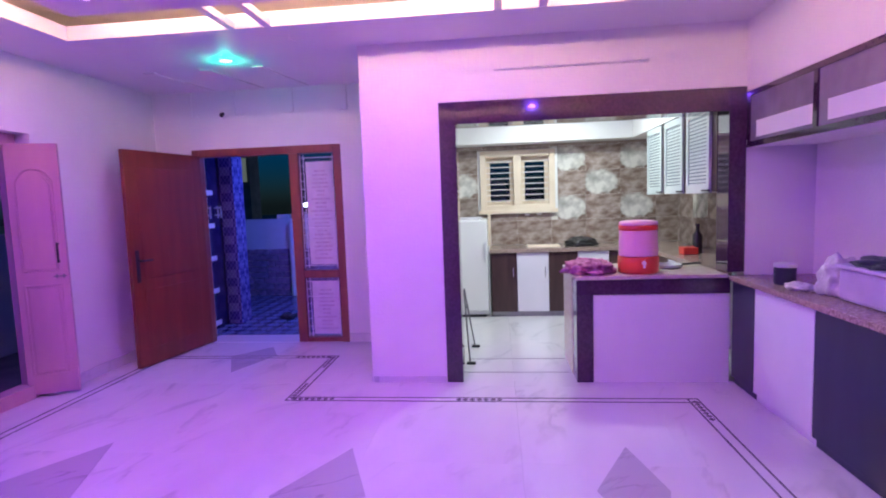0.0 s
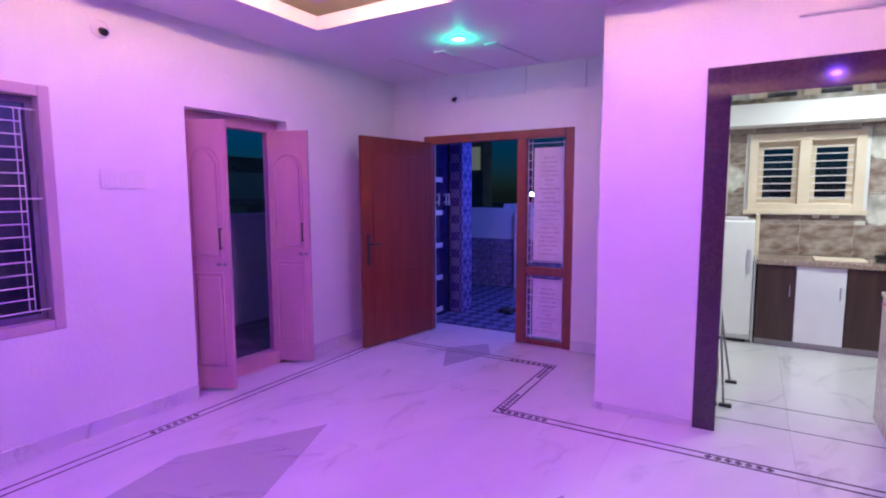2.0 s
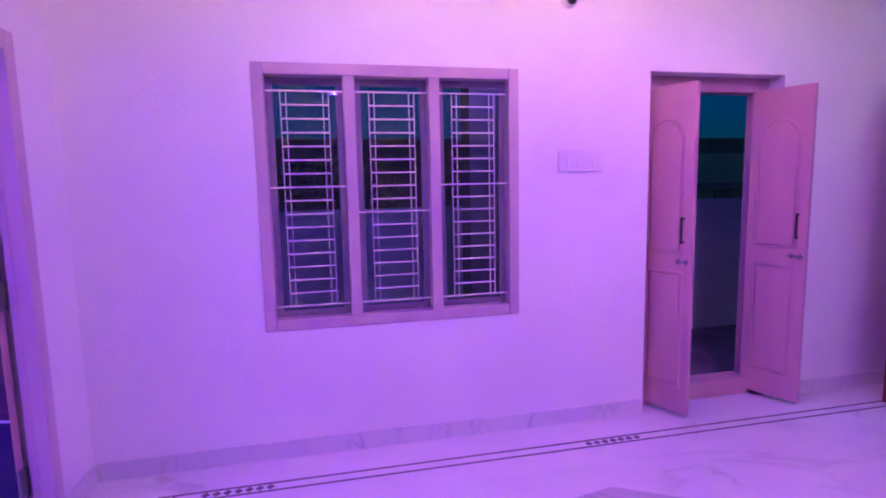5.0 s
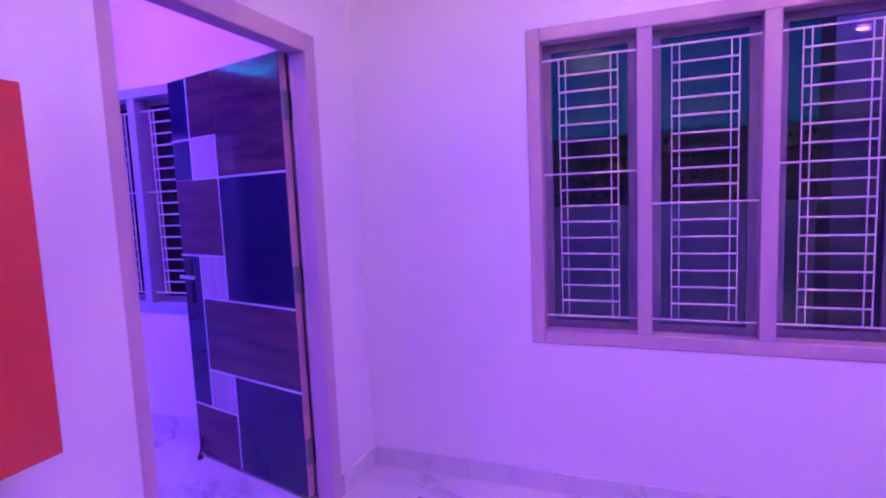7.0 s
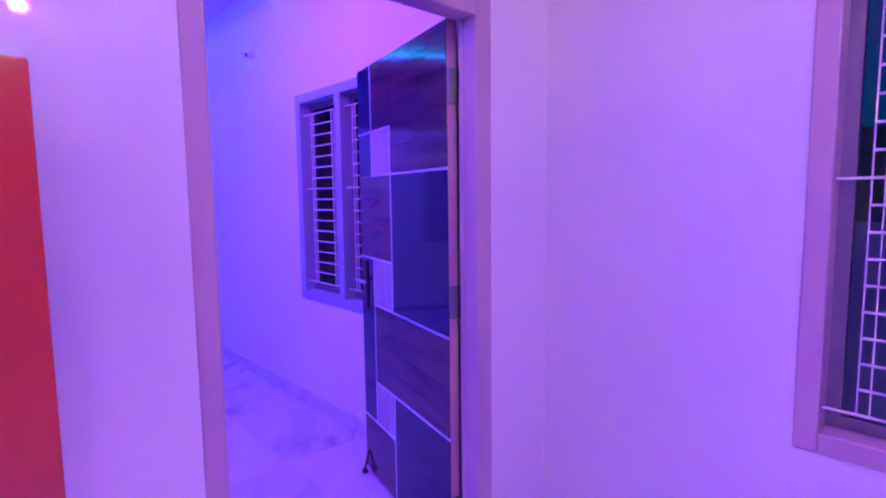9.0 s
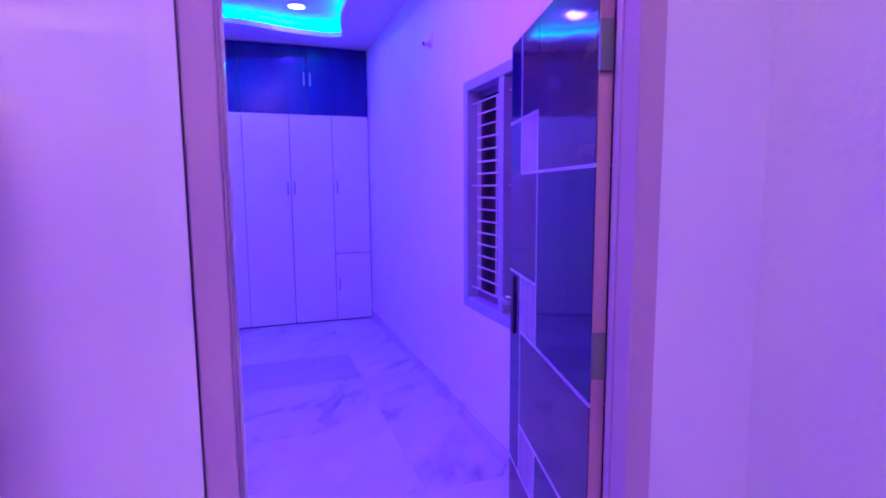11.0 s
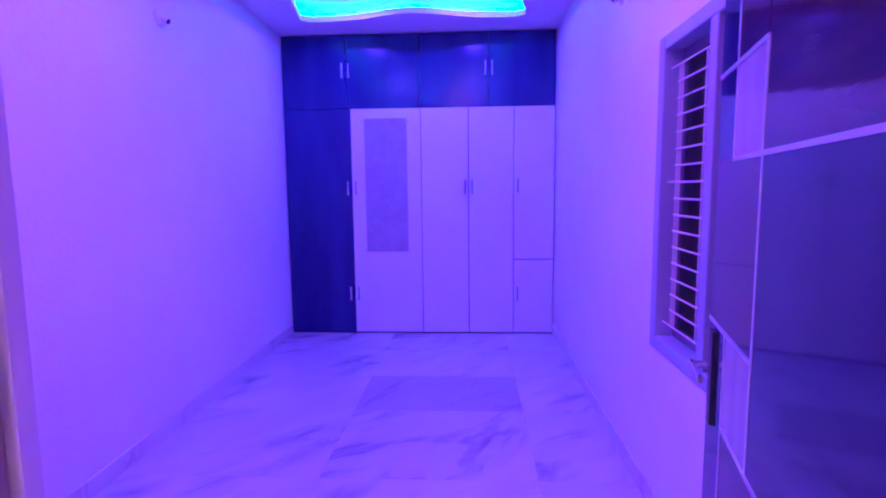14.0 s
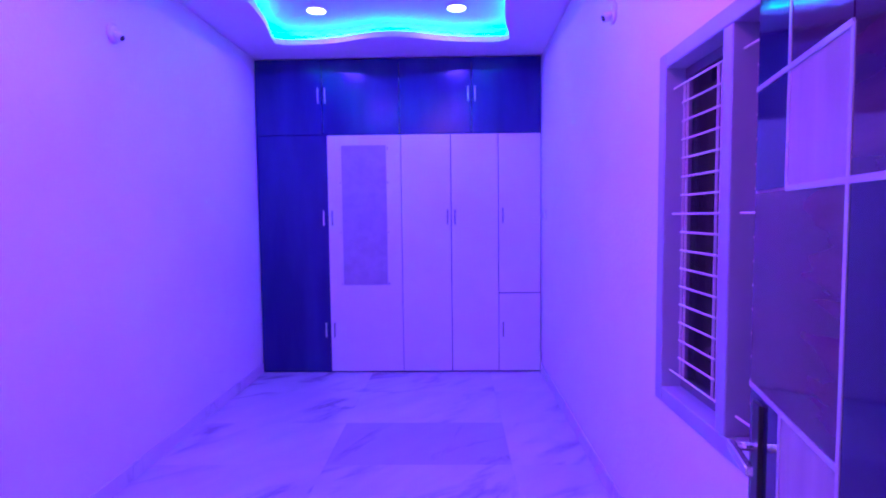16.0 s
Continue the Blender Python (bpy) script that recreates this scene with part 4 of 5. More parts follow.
solo("sideboard_top", boxes((0.345, 0.945, 1.60, 4.588, 0.802, 0.84), bevel=0.004), COUNTER, "red-brown granite worktop over the hall cabinets", "worktop")
structure("bulkhead_east", boxes((0.46, 0.95, 0.5, 4.60, 2.19, HALL_Z)), WALL, "painted bulkhead above the display cabinet", "wall")
disp = thing("display_cabinet", (0.7, 3.0, 1.79), "dark-framed glass-fronted cabinet high above the hall worktop", "cabinet")
part("body", boxes((0.48, 0.945, 0.8, 4.59, 1.79, 1.81), (0.48, 0.945, 0.8, 4.59, 2.165, 2.185), (0.60, 0.615, 0.8, 4.59, 1.811, 2.164)), WALL, disp)
part("frame", boxes((0.455, 0.479, 0.8, 4.59, 1.785, 1.825), (0.455, 0.479, 0.8, 4.59, 2.15, 2.187), bevel=0.002), GRANITE, disp)
yy = 4.57
while yy > 0.9:
    part("post", boxes((0.4545, 0.4795, yy - 0.02, yy + 0.018, 1.826, 2.149)), GRANITE, disp)
    if yy - 0.82 > 0.8:
        pane = part("pane", boxes((0.465, 0.469, yy - 0.82 + 0.019, yy - 0.021, 1.826, 2.149)), DISPLAY_PANE, disp, "smoky frosted pane")
        # White strip imitates a bright reflection across the lower pane.
        part("reflection_band", boxes((0.462, 0.4645, yy - 0.80 + 0.019, yy - 0.11, 1.85, 1.965)), WHITE_LAM, pane)
    yy -= 0.82


# ---- kitchen ----
kw = thing("window_3", (-1.1, 7.6, 1.3), "two-pane kitchen window in a cream frame with steel bars", "window")
kw["kind"] = "structure"
x0, x1, z0, z1 = KW
xm = (x0 + x1) / 2
part("window_frame", boxes((x0, x0 + 0.08, 7.53, 7.68, z0, z1), (x1 - 0.08, x1, 7.53, 7.68, z0, z1), (xm - 0.05, xm + 0.05, 7.53, 7.68, z0 + 0.08, z1 - 0.08), (x0 + 0.08, x1 - 0.08, 7.531, 7.68, z0, z0 + 0.08), (x0 + 0.08, x1 - 0.08, 7.531, 7.68, z1 - 0.08, z1), bevel=0.005), CREAM, kw)
part("window_sill", boxes((x0 - 0.03, x1 + 0.03, 7.50, 7.529, z0 - 0.03, z0 + 0.02), bevel=0.003), CREAM, kw)
for a, b in ((x0 + 0.08, xm - 0.05), (xm + 0.05, x1 - 0.08)):
    g = bmesh.new()
    for k in range(8):
        z = z0 + 0.14 + k * (z1 - z0 - 0.28) / 7
        rod(g, (a, 7.60, z), (b, 7.60, z), 0.0055, 6)
    part("bars", g, STEEL_BAR, kw)
    part("sash", boxes((a, a + 0.05, 7.64, 7.67, z0 + 0.08, z1 - 0.08), (b - 0.05, b, 7.64, 7.67, z0 + 0.08, z1 - 0.08), (a + 0.05, b - 0.05, 7.64, 7.67, z0 + 0.08, z0 + 0.13), (a + 0.05, b - 0.05, 7.64, 7.67, z1 - 0.15, z1 - 0.08)), CREAM, kw)
    part("pane", boxes((a + 0.05, b - 0.05, 7.652, 7.656, z0 + 0.13, z1 - 0.15)), GLASS, kw)

structure("soffit_kitchen", boxes((-2.20, 0.30, 7.25, 7.555, 2.17, 2.38), (0.30, 0.949, 4.81, 7.555, 2.17, 2.38)), WALL, "white painted loft ledge round the kitchen", "ledge")
kx = [(-1.48, -1.16, DARK_LAM), (-1.16, -0.77, WHITE_LAM), (-0.77, -0.42, WENGE), (-0.42, -0.05, WHITE_LAM), (-0.05, 0.33, WENGE)]
for a, b, mt in kx:
    mt = WENGE if mt is DARK_LAM else mt
    c = thing("kitchen_cabinet", ((a + b) / 2, 7.25, 0), ("white" if mt is WHITE_LAM else "dark brown") + " kitchen base cabinet on a grey plinth", "cabinet", "base cabinets in the kitchen")
    part("plinth", boxes((a, b, 7.0, 7.55, 0, 0.06)), GREY_MARBLE, c)
    part("body", boxes((a + 0.001, b - 0.001, 6.985, 7.55, 0.062, 0.80)), mt, c)
    d = part("door", boxes((a + 0.004, b - 0.004, 6.96, 6.983, 0.066, 0.795), bevel=0.002), mt, c)
    part("handle", boxes((b - 0.05, b - 0.04, 6.945, 6.959, 0.50, 0.62), bevel=0.002), CHROME, d)
for a, b, mt in ((6.9, 6.45, WHITE_LAM), (6.45, 6.0, WENGE), (6.0, 5.55, WHITE_LAM)):
    c = thing("kitchen_cabinet", (0.6, (a + b) / 2, 0), ("white" if mt is WHITE_LAM else "dark brown") + " kitchen base cabinet under the long counter", "cabinet", "base cabinets in the kitchen")
    part("body", boxes((0.36, 0.945, b + 0.001, a - 0.001, 0.0, 0.80)), mt, c)
    part("door", boxes((0.335, 0.358, b + 0.004, a - 0.004, 0.066, 0.795), bevel=0.002), mt, c)
solo("kitchen_worktop", boxes((-1.50, 0.945, 6.94, 7.55, 0.802, 0.85), (0.335, 0.945, 4.81, 6.94, 0.802, 0.85), bevel=0.004), COUNTER, "brown granite kitchen worktop", "worktop")
for k in range(3):
    b1 = 6.65 - k * 0.62
    c = thing("wall_cabinet", (0.55, b1 - 0.3, 1.46), "pale grey kitchen wall cabinet with a glossy door", "cabinet", "wall cabinets in the kitchen")
    part("body", boxes((0.33, 0.945, b1 - 0.61, b1, 1.47, 2.165)), WENGE, c)
    y1_, y0_ = b1 - 0.005, b1 - 0.52
    d = part("door", boxes((0.305, 0.328, y0_, y0_ + 0.05, 1.46, 2.16), (0.305, 0.328, y1_ - 0.05, y1_, 1.46, 2.16), (0.305, 0.328, y0_ + 0.05, y1_ - 0.05, 1.46, 1.54), (0.305, 0.328, y0_ + 0.05, y1_ - 0.05, 2.10, 2.16), bevel=0.002), CAB_GREY, c, "pale grey-green framed door with a louvred middle")
    part("pane", boxes((0.319, 0.3275, y0_ + 0.051, y1_ - 0.051, 1.541, 2.099)), CAB_PANE, d)
    for k in range(18):
        part("slat", boxes((0.312, 0.3188, y0_ + 0.052, y1_ - 0.052, 1.552 + k * 0.030, 1.568 + k * 0.030)), CAB_GREY, d)
    part("handle", boxes((0.285, 0.304, y0_ - 0.03, y0_ + 0.10, 1.475, 1.49), bevel=0.002), DARK_METAL, d)
fridge = thing("refrigerator", (-1.84, 7.2, 0), "white refrigerator standing beside the kitchen cabinets", "refrigerator")
part("body", boxes((-2.15, -1.515, 6.98, 7.54, 0.03, 1.22), bevel=0.01), WHITE_PLASTIC, fridge)
d = part("door", boxes((-2.15, -1.515, 6.93, 6.976, 0.08, 1.215), bevel=0.012), WHITE_PLASTIC, fridge)
part("handle", boxes((-1.56, -1.54, 6.905, 6.93, 0.70, 0.95), bevel=0.004), SILVER, d)
part("foot", boxes((-2.12, -1.55, 7.0, 7.5, 0.0, 0.03)), BLACK_PLASTIC, fridge)
solo("paper_stack", boxes((-1.95, -1.60, 7.0, 7.3, 1.221, 1.235), (-1.92, -1.58, 7.02, 7.32, 1.235, 1.248), bevel=0.002), PAPER, "loose papers on top of the refrigerator", "papers")
solo("switch_plate", boxes((-1.02, -0.96, 7.535, 7.552, 1.235, 1.275), bevel=0.002), WHITE_PLASTIC, "small white switch plate on the tiles", "switch", "switches under the kitchen window")
solo("switch_plate", boxes((-0.86, -0.80, 7.535, 7.552, 1.235, 1.275), bevel=0.002), WHITE_PLASTIC, "small white switch plate on the tiles", "switch", "switches under the kitchen window")

stand = thing("folding_stand", (-1.66, 5.3, 0), "dark folded metal stand leaning by the kitchen doorway", "stand")
for a, b_ in (((-1.64, 5.62, 0.02), (-1.72, 5.45, 0.62)), ((-1.66, 5.07, 0.02), (-1.72, 5.38, 0.62))):
    leg = part("leg", rod(bmesh.new(), a, b_, 0.008), GREY_METAL, stand)
    part("foot", boxes((a[0] - 0.03, a[0] + 0.05, a[1] - 0.02, a[1] + 0.02, 0.0, 0.022), bevel=0.004), BLACK_PLASTIC, leg)
part("brace", rod(bmesh.new(), (-1.70, 5.49, 0.46), (-1.70, 5.31, 0.46), 0.008), DARK_METAL, stand)
solo("tile_edge_post", boxes((-1.512, -1.475, 7.30, 7.54, 0.851, 1.27), bevel=0.004), CREAM, "cream upright board at the end of the worktop", "board")
solo("gas_pipe", rod(rod(bmesh.new(), (-1.50, 6.93, 0.02), (-1.50, 6.93, 0.84), 0.008), (-1.50, 6.93, 0.84), (-1.50, 7.2, 0.875), 0.008), SILVER, "thin steel pipe at the end of the cabinets", "pipe")

# water cooler on the counter
cx, cy = -0.27, 4.78
cooler = thing("water_cooler", (cx, cy, 0.85), "red and pale pink plastic water cooler jug on the serving counter", "water cooler")


def oct_ring(bm, prof, seg=16):
    return lathe(bm, prof, (cx, cy, 0.85), seg)


part("base", oct_ring(bmesh.new(), [(0.150, 0.0), (0.158, 0.012), (0.158, 0.125), (0.150, 0.135)]), RED_PLASTIC, cooler, "red base", True)
part("body", oct_ring(bmesh.new(), [(0.150, 0.136), (0.152, 0.15), (0.146, 0.33), (0.143, 0.338)]), PALE_PINK, cooler, "pale pink body", True)
part("band", oct_ring(bmesh.new(), [(0.150, 0.339), (0.152, 0.345), (0.151, 0.377), (0.148, 0.379)]), RED_PLASTIC, cooler, "red band", True)
part("lid", oct_ring(bmesh.new(), [(0.148, 0.380), (0.150, 0.386), (0.146, 0.402), (0.12, 0.412), (0.05, 0.418)]), PALE_PINK, cooler, "pale pink lid", True)
b = bmesh.new()
rod(b, (cx, cy - 0.155, 0.85 + 0.09), (cx, cy - 0.195, 0.85 + 0.09), 0.014)
rod(b, (cx, cy - 0.185, 0.85 + 0.09), (cx, cy - 0.185, 0.85 + 0.055), 0.009)
rod(b, (cx, cy - 0.185, 0.85 + 0.09), (cx, cy - 0.185, 0.85 + 0.115), 0.006)
part("tap", b, WHITE_PLASTIC, cooler)


def heap(name, mat, loc, size, seed, label, category, folds=0.35):
    """A crumpled heap: a flattened ball pushed about by noise."""
    bm = bmesh.new()
    bmesh.ops.create_icosphere(bm, subdivisions=4, radius=1.0)
    for v in bm.verts:
        p = v.co.copy()
        d = 1 + folds * noise.noise(p * 2.3 + Vector((seed, 0, 0))) + 0.5 * folds * noise.noise(p * 6 + Vector((0, seed, 0)))
        v.co = Vector((p.x * size[0] * d, p.y * size[1] * d, max(p.z * size[2] * d, -size[2] * 0.45)))
    low = min(v.co.z for v in bm.verts)
    for v in bm.verts:
        v.co += Vector((loc[0], loc[1], loc[2] - low))
    return solo(name, bm, mat, label, category, smooth=True)


heap("crumpled_cloth", CLOTH, (-0.66, 4.78, 0.851), (0.20, 0.17, 0.075), 5, "crumpled purple and white cloth on the counter end", "cloth")
heap("black_bag", BLACK_PLASTIC, (-0.35, 7.2, 0.851), (0.20, 0.14, 0.07), 2, "crumpled black bag on the kitchen worktop", "bag")
heap("polythene_bag", POLYTHENE, (0.62, 3.74, 0.841), (0.10, 0.13, 0.15), 9, "whitish polythene bags piled on the hall worktop", "bag")
crate = thing("storage_box", (0.66, 3.38, 0.841), "violet plastic storage box with a rim on the hall worktop", "storage box")
part("body", boxes((0.52, 0.82, 3.16, 3.60, 0.841, 1.02), bevel=0.02), CRATE, crate)
part("rim", boxes((0.505, 0.835, 3.145, 3.615, 1.021, 1.045), bevel=0.008), CRATE, crate)
heap("dark_cloth", DARK_LAM, (0.67, 3.38, 1.046), (0.15, 0.21, 0.035), 21, "dark cloth folded over the storage box", "cloth")
heap("small_bag", POLYTHENE, (0.50, 3.93, 0.841), (0.07, 0.10, 0.03), 17, "small flat polythene bag on the hall worktop", "bag")
heap("red_cloth", RED_PLASTIC, (0.58, 3.0, 0.841), (0.10, 0.22, 0.03), 14, "folded red cloth on the hall worktop", "cloth")
can = thing("canister", (0.52, 4.15, 0.84), "dark round canister with a lid on the hall worktop", "canister")
part("body", lathe(bmesh.new(), [(0.062, 0), (0.066, 0.01), (0.066, 0.11), (0.06, 0.115)], (0.52, 4.15, 0.84)), DARK_LAM, can)
part("lid", lathe(bmesh.new(), [(0.069, 0.1155), (0.069, 0.135), (0.05, 0.14)], (0.52, 4.15, 0.84)), SILVER, can)
tray = thing("tray", (-0.85, 7.15, 0.85), "pale wooden board on the kitchen worktop", "tray")
part("board", boxes((-1.02, -0.62, 7.02, 7.28, 0.851, 0.872), bevel=0.004), CREAM, tray)
pan = thing("pan", (0.05, 5.02, 0.85), "flat steel pan with a black handle on the serving counter", "pan")
part("dish", lathe(bmesh.new(), [(0.10, 0), (0.12, 0.012), (0.118, 0.03), (0.112, 0.03), (0.095, 0.006)], (0.02, 5.0, 0.851)), SILVER, pan)
part("handle", rod(bmesh.new(), (0.135, 5.0, 0.875), (0.30, 5.02, 0.885), 0.009), BLACK_PLASTIC, pan)
solo("red_box", boxes((0.46, 0.60, 5.9, 6.05, 0.851, 0.92), bevel=0.004), RED_PLASTIC, "small red box on the kitchen worktop", "box")
bt = thing("bottle", (0.66, 6.1, 0.85), "tall black bottle on the kitchen worktop", "bottle")
part("body", lathe(bmesh.new(), [(0.045, 0), (0.048, 0.01), (0.048, 0.18), (0.02, 0.22), (0.018, 0.27)], (0.66, 6.1, 0.851)), BLACK_PLASTIC, bt, smooth=True)
part("cap", lathe(bmesh.new(), [(0.021, 0.271), (0.021, 0.295)], (0.66, 6.1, 0.851)), BLACK_PLASTIC, bt)


# ---- outside ----
structure("ground", boxes((-300, 300, -300, 300, -3.6, -3.5)), GROUND, "dark ground below the house", "ground")
structure("porch_slab", boxes((-8.0, -2.44, 6.08, 9.3, -0.25, -0.062), (-2.44, 1.10, 7.78, 9.3, -0.25, -0.062), (-7.0, -5.25, -5.5, 6.08, -0.25, -0.062)), OUT_DARK, "concrete slab of the porch and balcony", "slab")
structure("porch_parapet", boxes((-8.0, 1.0, 9.10, 9.25, -0.06, 1.26)), OUT_WHITE, "white painted parapet", "parapet")
parapet_w = structure("balcony_parapet", boxes((-6.95, -6.80, -5.5, 6.08, -0.06, 1.27)), OUT_WHITE, "white painted balcony parapet", "parapet")
porch_wall = structure("wall_porch", boxes((-5.30, -5.05, 6.08, 6.95, -0.06, 3.0)), OUT_WHITE, "side wall of the porch", "wall")
pillar = structure("porch_pillar", boxes((-5.02, -4.77, 6.98, 7.25, -0.06, 3.0)), PILLAR_TILE, "porch pillar faced with patterned tiles", "pillar")
structure("porch_roof", boxes((-5.6, 1.1, 6.08, 7.6, 2.7, 2.85), (-6.2, -5.25, -5.5, 6.08, 2.9, 3.0)), OUT_DARK, "concrete canopy", "roof")
structure("balcony_column", boxes((-6.2, -5.95, 2.48, 2.86, -0.06, 2.9)), OUT_DARK, "dark balcony column", "column")
pd = thing("porch_door", (-4.95, 6.5, -0.05), "dark carved outer door with pale squares and steel handles", "door")
part("leaf", boxes((-4.98, -4.94, 6.12, 6.96, -0.05, 2.15), bevel=0.003), LEAF_DARK, pd)
for k in range(5):
    part("pale_square", boxes((-4.939, -4.932, 6.60, 6.76, 0.0 + k * 0.41, 0.06 + k * 0.41), bevel=0.001), WHITE_PLASTIC, pd)
for y in (6.52, 6.62, 6.80, 6.87):
    b = bmesh.new()
    rod(b, (-4.90, y, 1.35), (-4.90, y, 1.50), 0.010)
    rod(b, (-4.94, y, 1.39), (-4.90, y, 1.39), 0.008)
    rod(b, (-4.94, y, 1.48), (-4.90, y, 1.48), 0.008)
    part("bar", b, SILVER, pd, "bright steel bar")
solo("drain_pipe", rod(bmesh.new(), (-4.86, 9.03, -0.05), (-4.86, 9.03, 1.20), 0.045, 12), OUT_WHITE, "white drain pipe standing against the parapet", "pipe")
for x in (-5.03, -4.72):
    solo("parapet_block", boxes((x - 0.10, x + 0.10, 9.11, 9.24, 1.261, 1.33), bevel=0.006), OUT_WHITE, "small white block on top of the parapet", "block", "blocks on the parapet")
solo("sandals", boxes((-4.36, -4.28, 7.2, 7.44, -0.055, 0.0), (-4.25, -4.17, 7.15, 7.39, -0.055, 0.0), bevel=0.02), BLACK_PLASTIC, "pair of dark sandals on the porch tiles", "sandals")


def building(x0, x1, y0, y1, h, mat, label, windows):
    c = thing("building", ((x0 + x1) / 2, (y0 + y1) / 2, -3.5), label, "building", "houses beyond the porch")
    part("wall", boxes((x0, x1, y0, y1, -3.5, h)), mat, c)
    part("roof", boxes((x0 - 0.2, x1 + 0.2, y0 - 0.2, y1 + 0.2, h + 0.001, h + 0.15)), OUT_DARK, c)
    part("parapet", boxes((x0, x1, y0, y0 + 0.15, h + 0.151, h + 0.8), (x0, x0 + 0.15, y0 + 0.16, y1, h + 0.151, h + 0.8), (x1 - 0.15, x1, y0 + 0.16, y1, h + 0.151, h + 0.8)), mat, c)
    for (face, a, z, lit) in windows:
        w_, h_ = (0.5, 0.85) if lit else (1.0, 1.2)
        bm = boxes((a, a + w_, y0 - 0.05, y0 - 0.002, z, z + h_)) if face == "s" else boxes((x1 + 0.002, x1 + 0.05, a, a + w_, z, z + h_))
        part("window", bm, LIT_WINDOW if lit else OUT_DARK, c)


building(-20, -10.35, 19, 19.8, 5.0, OUT_DARK, "dark neighbouring house with one lit window", [("s", -10.95, 2.4, True), ("s", -14.0, 2.4, False), ("s", -11.5, -0.5, False)])
building(-9.9, -1, 24, 32, 1.5, OUT_GREEN, "low green neighbouring house", [("s", -7.0, -0.2, False), ("s", -4.0, -0.2, False)])
building(-17, -12.5, 8.0, 16, 1.25, OUT_GREEN, "low pale green house beyond the balcony", [("e", 10.0, 0.0, False), ("e", 13.0, 0.0, False)])
building(-34, -25, -14, 22, 2.7, OUT_DARK, "long dark house across the street", [("e", -4, 0.6, False), ("e", 2, 0.6, False), ("e", 8, 0.6, False)])


def tree(x, y, h, r, seed):
    rng = random.Random(seed)
    t = thing("tree", (x, y, -3.5), "dark leafy tree beyond the balcony", "tree", "trees beyond the balcony")
    tr = bmesh.new()
    bmesh.ops.create_cone(tr, cap_ends=True, segments=10, radius1=0.22, radius2=0.10, depth=h * 0.7, matrix=Matrix.Translation((x, y, -3.5 + h * 0.35)))
    for k in range(6):
        a = rng.uniform(0, 6.28)
        rod(tr, (x, y, -3.5 + h * 0.5), (x + r * 0.6 * math.cos(a), y + r * 0.6 * math.sin(a), -3.5 + h * rng.uniform(0.7, 0.85)), 0.04, 6)
    part("trunk", tr, OUT_DARK, t)
    verts, fcs = [], []
    for k in range(5200):
        u = Vector((rng.gauss(0, 1), rng.gauss(0, 1), rng.gauss(0, 0.8)))
        u = u.normalized() * (rng.random() ** 0.4) * r * (1 + 0.35 * noise.noise(u.normalized() * 2 + Vector((seed, 0, 0))))
        c = Vector((x, y, -3.5 + h * 0.82)) + u
        q = Euler((rng.uniform(0, 6), rng.uniform(0, 6), rng.uniform(0, 6))).to_matrix()
        i = len(verts)
        for p in ((-0.055, 0, 0), (0, 0.03, 0), (0.055, 0, 0), (0, -0.03, 0)):
            verts.append(c + q @ Vector(p) - Vector(t.location))
        fcs.append((i, i + 1, i + 2, i + 3))
    me = bpy.data.meshes.new("crown")
    me.from_pydata(verts, [], fcs)
    me.materials.append(FOLIAGE)
    cr = new("crown", me)
    cr.parent = t


for x, y, h, r, sd in ((-15, 1.5, 4.9, 1.8, 1), (-16, 6, 5.2, 2.0, 2), (-17, -4, 4.9, 2.0, 3), (-19, 12, 5.6, 2.2, 4)):
    tree(x, y, h, r, sd)
sl = thing("street_lamp", (-9.6, 22.5, -3.5), "distant street lamp with a white LED head", "street lamp")
part("pole", rod(bmesh.new(), (-9.6, 22.5, -3.5), (-9.6, 22.5, 1.4), 0.05), DARK_METAL, sl)
part("head", boxes((-9.95, -9.35, 22.4, 22.6, 1.41, 1.56)), STREET_LED, sl)


# narrow joint strips of the kitchen doorway
for yj in (4.84, 5.22):
    part("joint_strip", boxes((-1.69, -0.80, yj, yj + 0.006, -0.006, 0.002)), DARK_INLAY, floor_base)


# ---- skirting ----
def skirting(*rows):
    for r in rows:
        part("skirting_board", boxes(r, bevel=0.002), SKIRT, skirt_root)


skirt_root = structure("baseboard", boxes((-5.018, -5.006, 0.24, 3.33, 0.0, 0.095)), SKIRT, "grey-white marble skirting", "skirting")
skirting((-5.018, -5.006, 4.29, 5.84, 0, 0.095), (-5.005, -4.705, 0.222, 0.234, 0, 0.095), (-3.675, -2.1, 0.222, 0.234, 0, 0.095), (-5.005, -4.63, 5.836, 5.848, 0, 0.095), (-2.98, -2.455, 5.836, 5.848, 0, 0.095),
         (-2.452, -2.442, 4.60, 5.835, 0, 0.095), (-2.44, -1.825, 4.586, 4.598, 0, 0.05), (-2.342, -2.332, -4.665, -0.005, 0, 0.095), (-5.018, -5.008, -4.665, -0.005, 0, 0.095), (-3.64, -2.345, -0.012, -0.002, 0, 0.095))


# ---- floor slabs, tiles ----
def tiling(root, name, xs, ys, z0, z1, mat, gap=0.0012, other=None, at=()):
    cache = {}
    for xa, xb in zip(xs, xs[1:]):
        for ya, yb_ in zip(ys, ys[1:]):
            odd = (round(xa, 2), round(ya, 2)) in at
            key = (round(xb - xa, 4), round(yb_ - ya, 4), odd)
            if key not in cache:
                w_, d_ = key[:2]
                cache[key] = mesh_of(name, boxes((-w_ / 2 + gap, w_ / 2 - gap, -d_ / 2 + gap, d_ / 2 - gap, z0, z1)), other if odd else mat)
            o = new(name, cache[key])
            o.parent = root
            o.location = Vector(((xa + xb) / 2, (ya + yb_) / 2, 0)) - origin_of(root)


